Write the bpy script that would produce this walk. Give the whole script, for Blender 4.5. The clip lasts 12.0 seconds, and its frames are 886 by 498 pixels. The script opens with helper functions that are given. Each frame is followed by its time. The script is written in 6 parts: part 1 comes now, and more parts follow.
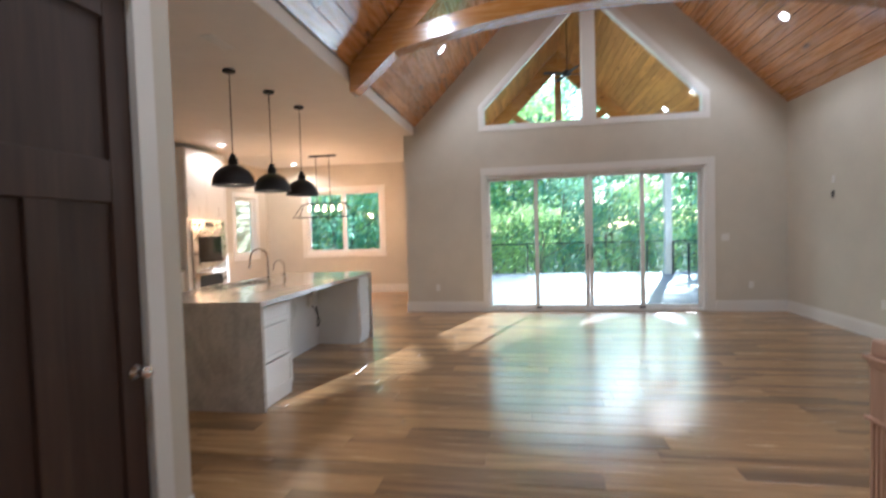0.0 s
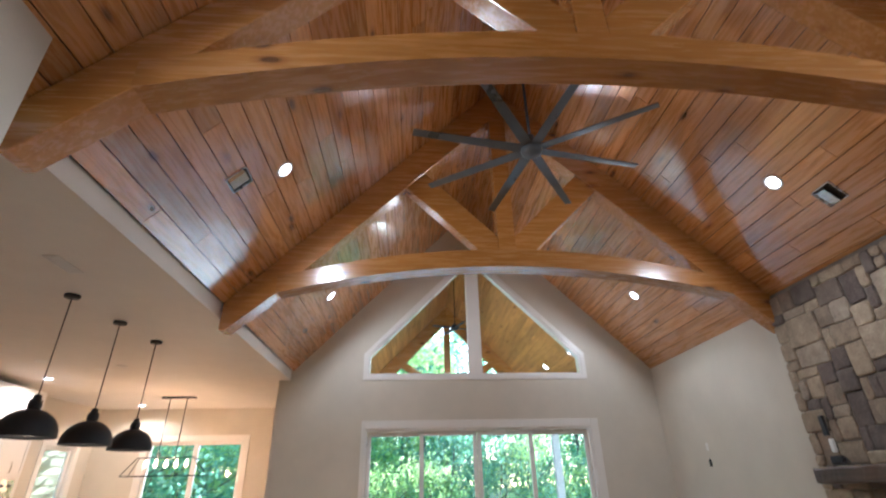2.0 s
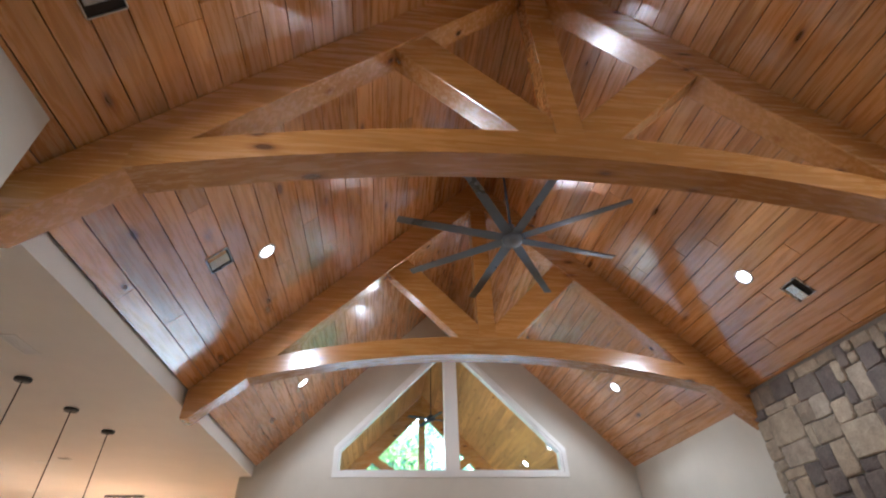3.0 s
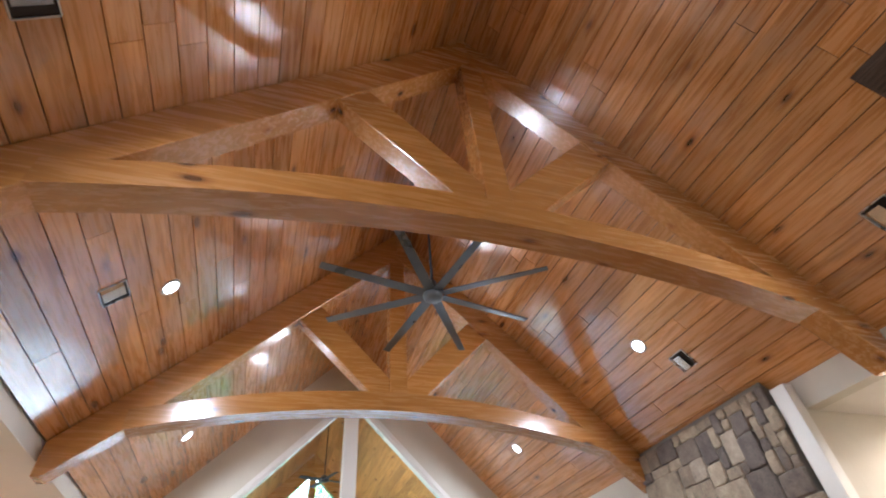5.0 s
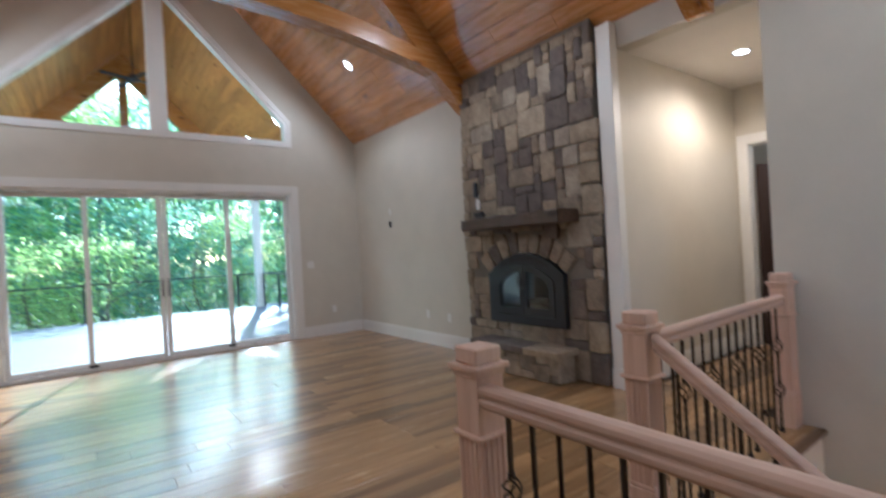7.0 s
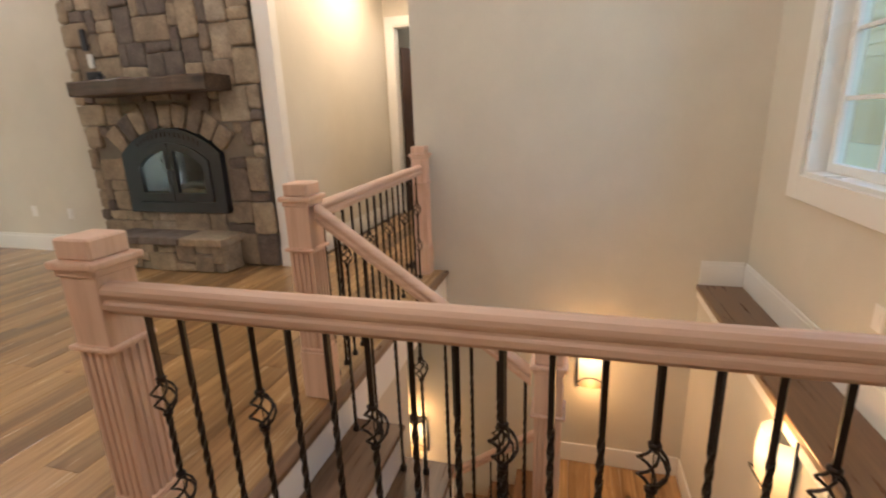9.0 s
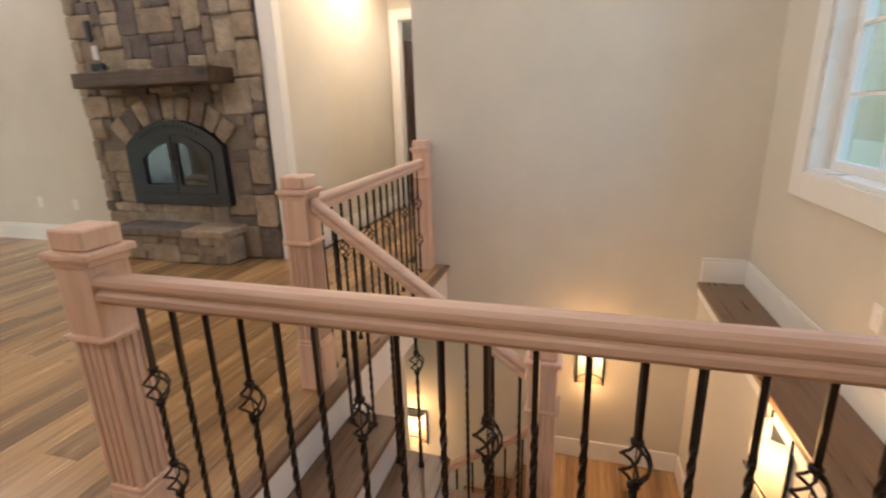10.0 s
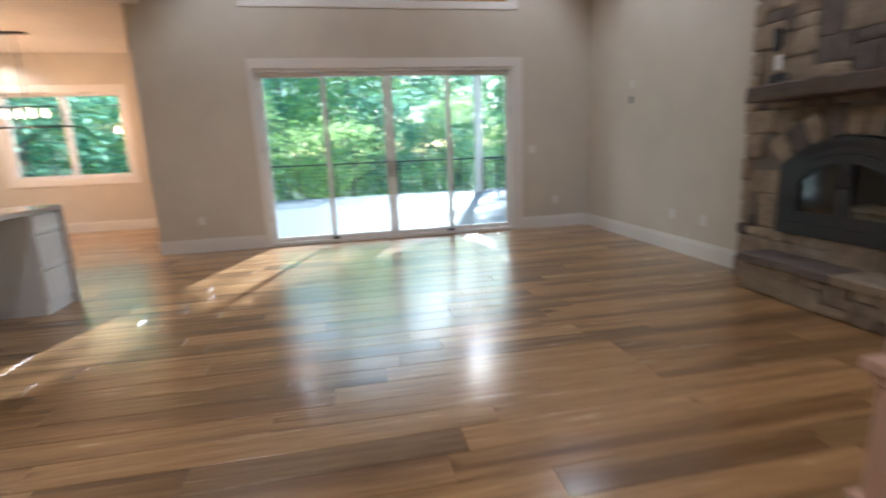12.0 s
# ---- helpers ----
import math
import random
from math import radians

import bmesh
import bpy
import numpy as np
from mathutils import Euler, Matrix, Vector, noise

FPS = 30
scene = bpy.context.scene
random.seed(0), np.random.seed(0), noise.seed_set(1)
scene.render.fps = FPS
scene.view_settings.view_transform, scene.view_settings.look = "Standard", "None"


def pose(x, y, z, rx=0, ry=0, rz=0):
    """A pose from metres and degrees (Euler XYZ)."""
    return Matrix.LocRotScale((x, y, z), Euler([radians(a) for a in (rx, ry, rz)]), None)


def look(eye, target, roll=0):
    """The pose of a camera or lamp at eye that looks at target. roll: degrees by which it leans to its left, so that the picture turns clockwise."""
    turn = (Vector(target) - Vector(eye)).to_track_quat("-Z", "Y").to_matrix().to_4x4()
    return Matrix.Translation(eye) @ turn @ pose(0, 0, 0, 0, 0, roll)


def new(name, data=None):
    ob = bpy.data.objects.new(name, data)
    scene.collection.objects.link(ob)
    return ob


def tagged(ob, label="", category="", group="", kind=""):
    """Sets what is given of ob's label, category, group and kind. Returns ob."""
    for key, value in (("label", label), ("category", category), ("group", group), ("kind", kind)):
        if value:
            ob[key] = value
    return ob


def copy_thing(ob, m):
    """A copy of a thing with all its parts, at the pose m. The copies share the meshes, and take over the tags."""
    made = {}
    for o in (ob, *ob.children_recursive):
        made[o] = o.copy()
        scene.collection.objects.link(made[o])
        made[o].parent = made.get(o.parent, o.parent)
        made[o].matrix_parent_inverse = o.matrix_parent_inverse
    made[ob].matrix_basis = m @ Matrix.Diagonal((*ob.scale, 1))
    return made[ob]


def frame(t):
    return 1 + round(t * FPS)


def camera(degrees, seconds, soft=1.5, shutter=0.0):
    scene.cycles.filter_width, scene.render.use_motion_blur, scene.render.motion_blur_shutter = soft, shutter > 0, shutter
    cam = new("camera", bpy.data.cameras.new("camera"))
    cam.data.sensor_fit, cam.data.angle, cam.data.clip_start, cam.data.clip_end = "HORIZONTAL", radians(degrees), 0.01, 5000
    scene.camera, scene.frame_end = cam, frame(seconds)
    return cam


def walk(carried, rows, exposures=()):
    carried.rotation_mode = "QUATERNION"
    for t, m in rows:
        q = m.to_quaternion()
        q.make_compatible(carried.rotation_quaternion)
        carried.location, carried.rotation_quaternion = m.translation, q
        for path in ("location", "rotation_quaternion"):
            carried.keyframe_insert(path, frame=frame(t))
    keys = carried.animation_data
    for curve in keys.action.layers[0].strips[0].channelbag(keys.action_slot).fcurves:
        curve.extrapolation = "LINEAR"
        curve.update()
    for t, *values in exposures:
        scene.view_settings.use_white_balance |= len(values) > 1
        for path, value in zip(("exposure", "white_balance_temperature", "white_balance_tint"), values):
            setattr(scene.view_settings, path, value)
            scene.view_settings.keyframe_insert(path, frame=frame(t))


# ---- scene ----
# ---------- camera and walk ----------
cam = camera(85.6, 12.0, soft=2.0, shutter=0.5)
ROWS = [
    (0, (1.273, 0.767, 1.48), (0.939, 2.737, 1.405), -1.7),
    (0.5, (1.334, 0.899, 1.538), (1.17, 2.882, 1.742), -1.4),
    (1, (1.395, 1.067, 1.578), (1.359, 3.011, 2.047), -1.5),
    (1.5, (1.382, 1.123, 1.602), (1.438, 2.994, 2.306), -1.3),
    (2, (1.364, 1.149, 1.619), (1.482, 2.938, 2.506), -1.2),
    (2.5, (1.346, 1.158, 1.623), (1.511, 2.855, 2.668), -1.4),
    (3, (1.327, 1.155, 1.633), (1.529, 2.752, 2.82), -1.6),
    (5, (1.197, 1.15, 1.627), (1.743, 2.533, 2.965), -5.7),
    (5.5, (1.315, 1.173, 1.611), (1.986, 2.712, 2.697), -4.6),
    (6, (1.371, 1.259, 1.536), (2.201, 2.927, 2.263), -4.1),
    (6.5, (1.428, 1.35, 1.43), (2.416, 3.055, 1.771), -3.5),
    (7, (1.519, 1.429, 1.369), (2.71, 3.036, 1.373), -3.2),
    (7.5, (1.617, 1.497, 1.336), (3.023, 2.901, 1.112), -3.1),
    (9.5, (1.672, 1.498, 1.292), (3.55, 1.915, 0.744), -1.8),
    (9.8, (1.675, 1.482, 1.293), (3.539, 1.951, 0.743), -1.72),
    (10, (1.68, 1.458, 1.295), (3.523, 2.004, 0.741), -1.6),
    (10.5, (1.673, 1.479, 1.298), (3.395, 2.34, 0.753), -1.8),
    (11, (1.695, 1.658, 1.307), (3.138, 2.939, 0.783), -2.2),
    (11.5, (1.616, 1.94, 1.324), (2.587, 3.622, 0.848), -2.6),
    (12, (1.77, 2.232, 1.31), (2.131, 4.155, 0.897), -2.3),
]
walk(cam, [(t, look(e, g, r)) for t, e, g, r in ROWS], [(0, 2.2, 4980, 9), (1.5, 2.2, 4920, 8), (3, 2.48, 4850, 8), (5.2, 2.85, 4850, 8), (6.5, 2.2, 4600, 6), (7, 2.15, 4700, 8), (7.5, 2.3, 5400, 8), (9.5, 2.85, 5800, 9), (10.5, 2.9, 5100, 8), (11, 2.65, 4850, 8), (11.5, 2.4, 4750, 8), (12, 2.1, 5020, 9)])

# ---------- world, sun and exposure ----------
SUN_EL, SUN_AZ = 24.5, 18.0              # degrees up, and east of the way ahead
world = bpy.data.worlds.new("sky")
scene.world = world
world.use_nodes = True
sky = world.node_tree.nodes.new("ShaderNodeTexSky")
sky.sky_type, sky.sun_disc = "NISHITA", False
sky.sun_elevation, sky.sun_rotation = radians(SUN_EL), radians(SUN_AZ)
world.node_tree.links.new(sky.outputs[0], world.node_tree.nodes["Background"].inputs[0])
world.node_tree.nodes["Background"].inputs[1].default_value = 0.15
sun_data = bpy.data.lights.new("sun", "SUN")
sun_data.energy, sun_data.angle, sun_data.color = 4.4, radians(0.7), (1.0, 0.93, 0.82)
sun = new("sun", sun_data)
_d = Vector((math.sin(radians(SUN_AZ)) * math.cos(radians(SUN_EL)), math.cos(radians(SUN_AZ)) * math.cos(radians(SUN_EL)), math.sin(radians(SUN_EL))))
sun.matrix_world = look(Vector((2, 30, 20)), Vector((2, 30, 20)) - _d)

# ---------- materials ----------
def mat(name):
    m = bpy.data.materials.new(name)
    m.use_nodes = True
    nt = m.node_tree
    b = nt.nodes["Principled BSDF"]
    return m, nt, b


def node(nt, kind, **values):
    n = nt.nodes.new(kind)
    for k, v in values.items():
        if k in n.inputs:
            n.inputs[k].default_value = v
    return n


def coords(nt, scale=(1, 1, 1), per_object=0.0):
    tc = nt.nodes.new("ShaderNodeTexCoord")
    mp = nt.nodes.new("ShaderNodeMapping")
    mp.inputs["Scale"].default_value = scale
    nt.links.new(tc.outputs["Object"], mp.inputs["Vector"])
    if per_object:
        oi = nt.nodes.new("ShaderNodeObjectInfo")
        mul = nt.nodes.new("ShaderNodeMath")
        mul.operation = "MULTIPLY"
        mul.inputs[1].default_value = per_object
        nt.links.new(oi.outputs["Random"], mul.inputs[0])
        nt.links.new(mul.outputs[0], mp.inputs["Location"])
    return mp


def ramp(nt, stops):
    r = nt.nodes.new("ShaderNodeValToRGB")
    e = r.color_ramp.elements
    while len(e) < len(stops):
        e.new(0.5)
    for el, (p, c) in zip(e, stops):
        el.position, el.color = p, (*c, 1)
    return r


def noise_tex(nt, mp, scale, detail=4.0, rough=0.6, distortion=0.0):
    n = node(nt, "ShaderNodeTexNoise", Scale=scale, Detail=detail, Roughness=rough, Distortion=distortion)
    nt.links.new(mp.outputs[0], n.inputs["Vector"])
    return n


def mix(nt, kind, fac, a, b):
    m = nt.nodes.new("ShaderNodeMix")
    m.data_type, m.blend_type = "RGBA", kind
    for sock, v in ((m.inputs[0], fac), (m.inputs[6], a), (m.inputs[7], b)):
        if isinstance(v, (int, float)):
            sock.default_value = v
        elif isinstance(v, tuple):
            sock.default_value = (*v, 1)
        else:
            nt.links.new(v, sock)
    return m.outputs[2]


def bump(nt, b, height, strength=0.2, distance=0.01):
    n = nt.nodes.new("ShaderNodeBump")
    n.inputs["Strength"].default_value, n.inputs["Distance"].default_value = strength, distance
    nt.links.new(height, n.inputs["Height"])
    nt.links.new(n.outputs[0], b.inputs["Normal"])


def plain(name, colour, rough=0.5, metal=0.0, grain=30.0, amount=0.12, relief=0.05, spec=0.5):
    """Paint, metal or plaster: a base colour with fine and broad unevenness."""
    m, nt, b = mat(name)
    mp = coords(nt)
    fine, broad = noise_tex(nt, mp, grain, 5), noise_tex(nt, mp, grain / 25, 3)
    dark = tuple(c * (1 - amount) for c in colour)
    light = tuple(min(1, c * (1 + amount * 0.6)) for c in colour)
    r1 = ramp(nt, [(0.3, dark), (0.7, light)])
    nt.links.new(broad.outputs[0], r1.inputs[0])
    r2 = ramp(nt, [(0.3, (1 - amount * 0.5,) * 3), (0.7, (1, 1, 1))])
    nt.links.new(fine.outputs[0], r2.inputs[0])
    nt.links.new(mix(nt, "MULTIPLY", 1.0, r1.outputs[0], r2.outputs[0]), b.inputs["Base Color"])
    rr = ramp(nt, [(0.3, (max(0, rough - 0.08),) * 3), (0.7, (min(1, rough + 0.08),) * 3)])
    nt.links.new(broad.outputs[0], rr.inputs[0])
    nt.links.new(rr.outputs[0], b.inputs["Roughness"])
    b.inputs["Metallic"].default_value = metal
    b.inputs["Specular IOR Level"].default_value = spec
    if relief:
        bump(nt, b, fine.outputs[0], relief, 0.004)
    return m


def wood(name, stops, along, rough=0.4, islands=False, vary=(0.55, 1.25), streak=0.5, knots=True, relief=0.12, coat=0.0, hue=0.0, coat_ior=1.5, coat_rough=0.12):
    """Wood with grain along an axis (0, 1, 2), broad streaks, knots, and a tone of its own for each piece."""
    m, nt, b = mat(name)
    s = [14.0, 14.0, 14.0]
    s[along] = 0.9
    mp = coords(nt, tuple(s), 37.0)
    if islands:
        geo = nt.nodes.new("ShaderNodeNewGeometry")
        rnd = geo.outputs["Random Per Island"]
        add = nt.nodes.new("ShaderNodeVectorMath")
        add.operation = "ADD"
        comb = nt.nodes.new("ShaderNodeCombineXYZ")
        k = nt.nodes.new("ShaderNodeMath")
        k.operation = "MULTIPLY"
        k.inputs[1].default_value = 61.0
        nt.links.new(rnd, k.inputs[0])
        for i in range(3):
            nt.links.new(k.outputs[0], comb.inputs[i])
        nt.links.new(mp.outputs[0], add.inputs[0])
        nt.links.new(comb.outputs[0], add.inputs[1])
        src = add
    else:
        oi = nt.nodes.new("ShaderNodeObjectInfo")
        rnd = oi.outputs["Random"]
        src = mp
    grain = noise_tex(nt, src, 2.2, 7, 0.65, 0.6)
    band = noise_tex(nt, src, 0.28, 3, 0.5, 1.2)
    r = ramp(nt, stops)
    nt.links.new(grain.outputs[0], r.inputs[0])
    tone = ramp(nt, [(0.0, (vary[0],) * 3), (0.45, (0.9 + hue, 0.9, 0.9 - hue)), (0.8, (1.0,) * 3), (1.0, (vary[1],) * 3)])
    nt.links.new(rnd, tone.inputs[0])
    col = mix(nt, "MULTIPLY", 1.0, r.outputs[0], tone.outputs[0])
    sr = ramp(nt, [(0.36, (0.38, 0.33, 0.3)), (0.5, (1, 1, 1))])
    nt.links.new(band.outputs[0], sr.inputs[0])
    col = mix(nt, "MULTIPLY", streak, col, sr.outputs[0])
    if knots:
        tc = nt.nodes.new("ShaderNodeTexCoord")
        mk = nt.nodes.new("ShaderNodeMapping")
        ks = [5.0, 5.0, 5.0]
        ks[along] = 2.0
        mk.inputs["Scale"].default_value = ks
        nt.links.new(tc.outputs["Object"], mk.inputs["Vector"])
        v = node(nt, "ShaderNodeTexVoronoi", Scale=0.8)
        nt.links.new(mk.outputs[0], v.inputs["Vector"])
        kr = ramp(nt, [(0.07, (0.14, 0.08, 0.05)), (0.12, (0.7, 0.62, 0.55)), (0.2, (1, 1, 1))])
        nt.links.new(v.outputs["Distance"], kr.inputs[0])
        col = mix(nt, "MULTIPLY", 0.85, col, kr.outputs[0])
    nt.links.new(col, b.inputs["Base Color"])
    rr = ramp(nt, [(0.3, (max(0.03, rough - 0.06),) * 3), (0.7, (rough + 0.1,) * 3)])
    nt.links.new(grain.outputs[0], rr.inputs[0])
    nt.links.new(rr.outputs[0], b.inputs["Roughness"])
    b.inputs["Coat Weight"].default_value = coat
    b.inputs["Coat Roughness"].default_value = coat_rough
    b.inputs["Coat IOR"].default_value = coat_ior
    bump(nt, b, grain.outputs[0], relief, 0.003)
    return m


def glow(name, colour, strength):
    m, nt, b = mat(name)
    b.inputs["Base Color"].default_value = (0.9, 0.9, 0.88, 1)
    b.inputs["Emission Color"].default_value = (*colour, 1)
    b.inputs["Emission Strength"].default_value = strength
    return m


def glass_mat(name, rough=0.0, tint=(1, 1, 1)):
    """Thin clear pane: mostly see-through, with the mirror gloss of glass at its Fresnel share."""
    m = bpy.data.materials.new(name)
    m.use_nodes = True
    nt = m.node_tree
    nt.nodes.remove(nt.nodes["Principled BSDF"])
    out = nt.nodes["Material Output"]
    tr = node(nt, "ShaderNodeBsdfTransparent")
    tr.inputs[0].default_value = (*tint, 1)
    gl = node(nt, "ShaderNodeBsdfGlossy", Roughness=rough)
    lw = node(nt, "ShaderNodeLayerWeight", Blend=0.5)
    pw = nt.nodes.new("ShaderNodeMath")
    pw.operation = "POWER"
    pw.inputs[1].default_value = 5.0
    nt.links.new(lw.outputs["Facing"], pw.inputs[0])
    fr = nt.nodes.new("ShaderNodeMath")
    fr.operation = "MULTIPLY_ADD"
    fr.inputs[1].default_value, fr.inputs[2].default_value = 0.9, 0.035
    nt.links.new(pw.outputs[0], fr.inputs[0])
    mx = nt.nodes.new("ShaderNodeMixShader")
    nt.links.new(fr.outputs[0], mx.inputs[0])
    nt.links.new(tr.outputs[0], mx.inputs[1])
    nt.links.new(gl.outputs[0], mx.inputs[2])
    nt.links.new(mx.outputs[0], out.inputs["Surface"])
    return m


WALL = plain("wall_paint", (0.632, 0.597, 0.516), 0.6, grain=60, amount=0.05, relief=0.08)
CEIL = plain("ceiling_paint", (0.78, 0.75, 0.70), 0.7, grain=60, amount=0.04, relief=0.05)
TRIM = plain("trim_paint", (0.80, 0.79, 0.76), 0.35, grain=40, amount=0.04, relief=0.03)
CAB = plain("cabinet_paint", (0.76, 0.76, 0.75), 0.35, grain=40, amount=0.04, relief=0.02)
VINYL = plain("window_vinyl", (0.80, 0.80, 0.78), 0.3, grain=40, amount=0.04, relief=0.02)
PINE = wood("stained_pine", [(0.25, (0.38, 0.148, 0.034)), (0.5, (0.62, 0.282, 0.070)), (0.75, (0.74, 0.385, 0.115))], 1, 0.26, True, (0.78, 1.14), 0.4, hue=0.03, coat=1.0, coat_ior=2.2, coat_rough=0.14)
PORCH_PINE = wood("porch_pine", [(0.25, (0.38, 0.148, 0.034)), (0.5, (0.62, 0.282, 0.070)), (0.75, (0.74, 0.385, 0.115))], 1, 0.5, True, (0.78, 1.14), 0.4, hue=0.03, coat=0.2)
BEAM = wood("stained_beam", [(0.25, (0.35, 0.146, 0.030)), (0.5, (0.46, 0.205, 0.043)), (0.75, (0.54, 0.255, 0.060))], 0, 0.24, False, (0.88, 1.08), 0.1, relief=0.05, coat=1.0, coat_ior=1.75, coat_rough=0.2)
FLOOR = wood("floor_plank", [(0.25, (0.23, 0.13, 0.055)), (0.5, (0.405, 0.243, 0.10)), (0.75, (0.52, 0.342, 0.15))], 0, 0.2, False, (0.58, 1.2), 0.7, relief=0.05, hue=0.03, coat=0.5, coat_ior=1.6, coat_rough=0.3)
FLOOR_REST = wood("floor_plank_far", [(0.25, (0.23, 0.13, 0.055)), (0.5, (0.405, 0.243, 0.10)), (0.75, (0.52, 0.342, 0.15))], 0, 0.2, True, (0.58, 1.2), 0.7, relief=0.05, hue=0.03, coat=0.5, coat_ior=1.6, coat_rough=0.3)
TREAD = wood("tread_wood", [(0.25, (0.11, 0.058, 0.030)), (0.5, (0.19, 0.108, 0.057)), (0.75, (0.26, 0.155, 0.085))], 0, 0.3, False, (0.8, 1.15), 0.4, relief=0.06)
OAK = wood("raw_oak", [(0.25, (0.58, 0.375, 0.265)), (0.5, (0.71, 0.495, 0.37)), (0.75, (0.77, 0.565, 0.435))], 2, 0.55, False, (0.92, 1.06), 0.15, knots=False, relief=0.06)
OAK_Y = wood("raw_oak_rail", [(0.25, (0.58, 0.375, 0.265)), (0.5, (0.71, 0.495, 0.37)), (0.75, (0.77, 0.565, 0.435))], 1, 0.45, False, (0.92, 1.06), 0.4, knots=False, relief=0.06)
OAK_X = wood("raw_oak_rail_cross", [(0.25, (0.58, 0.375, 0.265)), (0.5, (0.71, 0.495, 0.37)), (0.75, (0.77, 0.565, 0.435))], 0, 0.45, False, (0.92, 1.06), 0.4, knots=False, relief=0.06)
MANTEL = wood("mantel_wood", [(0.25, (0.03, 0.018, 0.012)), (0.5, (0.08, 0.05, 0.033)), (0.75, (0.15, 0.10, 0.07))], 1, 0.5, False, (0.9, 1.1), 0.5, relief=0.6)
DARKDOOR = wood("door_stain", [(0.25, (0.036, 0.020, 0.015)), (0.5, (0.052, 0.030, 0.022)), (0.75, (0.074, 0.043, 0.031))], 2, 0.5, False, (0.9, 1.1), 0.2, knots=False, relief=0.05)
DARKDOOR.node_tree.nodes["Principled BSDF"].inputs["Specular IOR Level"].default_value = 0.35
IRON = plain("wrought_iron", (0.028, 0.020, 0.016), 0.42, 0.6, grain=90, amount=0.3, relief=0.2)
BLACK = plain("black_metal", (0.021, 0.024, 0.030), 0.45, 0.3, grain=90, amount=0.25, relief=0.15)
FANGREY = plain("fan_metal", (0.13, 0.142, 0.15), 0.34, 0.7, grain=60, amount=0.2)
CHROME = plain("chrome", (0.75, 0.74, 0.72), 0.14, 1.0, grain=60, amount=0.05, relief=0)
STEEL = plain("stainless", (0.60, 0.58, 0.54), 0.28, 1.0, grain=80, amount=0.08, relief=0.02)
GLASS = glass_mat("clear_glass", rough=0.04, tint=(0.94, 1.0, 0.99))
OVENGLASS = plain("oven_glass", (0.01, 0.011, 0.012), 0.06, 0, amount=0.1, relief=0)
SOOT = plain("firebox_lining", (0.035, 0.03, 0.027), 0.9, grain=30, amount=0.4, relief=0.3)
MORTAR = plain("mortar", (0.22, 0.195, 0.16), 0.95, grain=80, amount=0.25, relief=0.4)
DECK = plain("deck_board", (0.125, 0.134, 0.16), 0.6, grain=30, amount=0.12, relief=0.1)
SIDING = plain("siding_paint", (0.42, 0.32, 0.15), 0.6, grain=40, amount=0.08, relief=0.05)
GAP = plain("shadow_gap", (0.03, 0.015, 0.008), 0.9, grain=30, amount=0.2)
SPLASH = plain("backsplash", (0.40, 0.38, 0.36), 0.3, grain=20, amount=0.12)
CAN_ON = glow("lamp_lens", (1.0, 0.96, 0.92), 3.5)
BULB = glow("warm_bulb", (1.0, 0.62, 0.30), 3.0)
PLASTIC = plain("white_plastic", (0.78, 0.77, 0.74), 0.35, amount=0.03, relief=0)


def stone_mat():
    m, nt, b = mat("field_stone")
    mp = coords(nt, (1, 1, 1), 19.0)
    oi = nt.nodes.new("ShaderNodeObjectInfo")
    tone = ramp(nt, [(0.0, (0.15, 0.127, 0.118)), (0.24, (0.185, 0.157, 0.14)), (0.36, (0.28, 0.23, 0.178)), (0.6, (0.355, 0.295, 0.222)), (0.85, (0.42, 0.352, 0.262)), (1.0, (0.39, 0.345, 0.29))])
    nt.links.new(oi.outputs["Random"], tone.inputs[0])
    a, c = noise_tex(nt, mp, 7, 6, 0.65), noise_tex(nt, mp, 60, 5, 0.7)
    r = ramp(nt, [(0.3, (0.62, 0.6, 0.6)), (0.7, (1.2, 1.17, 1.1))])
    nt.links.new(a.outputs[0], r.inputs[0])
    r2 = ramp(nt, [(0.3, (0.75, 0.75, 0.75)), (0.65, (1.08, 1.08, 1.08))])
    nt.links.new(c.outputs[0], r2.inputs[0])
    col = mix(nt, "MULTIPLY", 1.0, tone.outputs[0], r.outputs[0])
    nt.links.new(mix(nt, "MULTIPLY", 1.0, col, r2.outputs[0]), b.inputs["Base Color"])
    b.inputs["Roughness"].default_value = 0.9
    b.inputs["Specular IOR Level"].default_value = 0.355
    add = nt.nodes.new("ShaderNodeMath")
    add.operation = "ADD"
    nt.links.new(a.outputs[0], add.inputs[0])
    nt.links.new(c.outputs[0], add.inputs[1])
    bump(nt, b, add.outputs[0], 0.7, 0.012)
    return m


STONE = stone_mat()


def slab_mat():
    m, nt, b = mat("quartzite")
    mp = coords(nt, (1.0, 1.0, 1.0))
    a, c = noise_tex(nt, mp, 1.6, 7, 0.65, 1.8), noise_tex(nt, mp, 30, 5, 0.6)
    r = ramp(nt, [(0.3, (0.36, 0.33, 0.29)), (0.5, (0.50, 0.46, 0.41)), (0.62, (0.58, 0.54, 0.48)), (0.8, (0.42, 0.37, 0.31))])
    nt.links.new(a.outputs[0], r.inputs[0])
    r2 = ramp(nt, [(0.35, (0.86, 0.86, 0.86)), (0.6, (1, 1, 1))])
    nt.links.new(c.outputs[0], r2.inputs[0])
    nt.links.new(mix(nt, "MULTIPLY", 1.0, r.outputs[0], r2.outputs[0]), b.inputs["Base Color"])
    b.inputs["Roughness"].default_value = 0.1
    return m


SLAB = slab_mat()


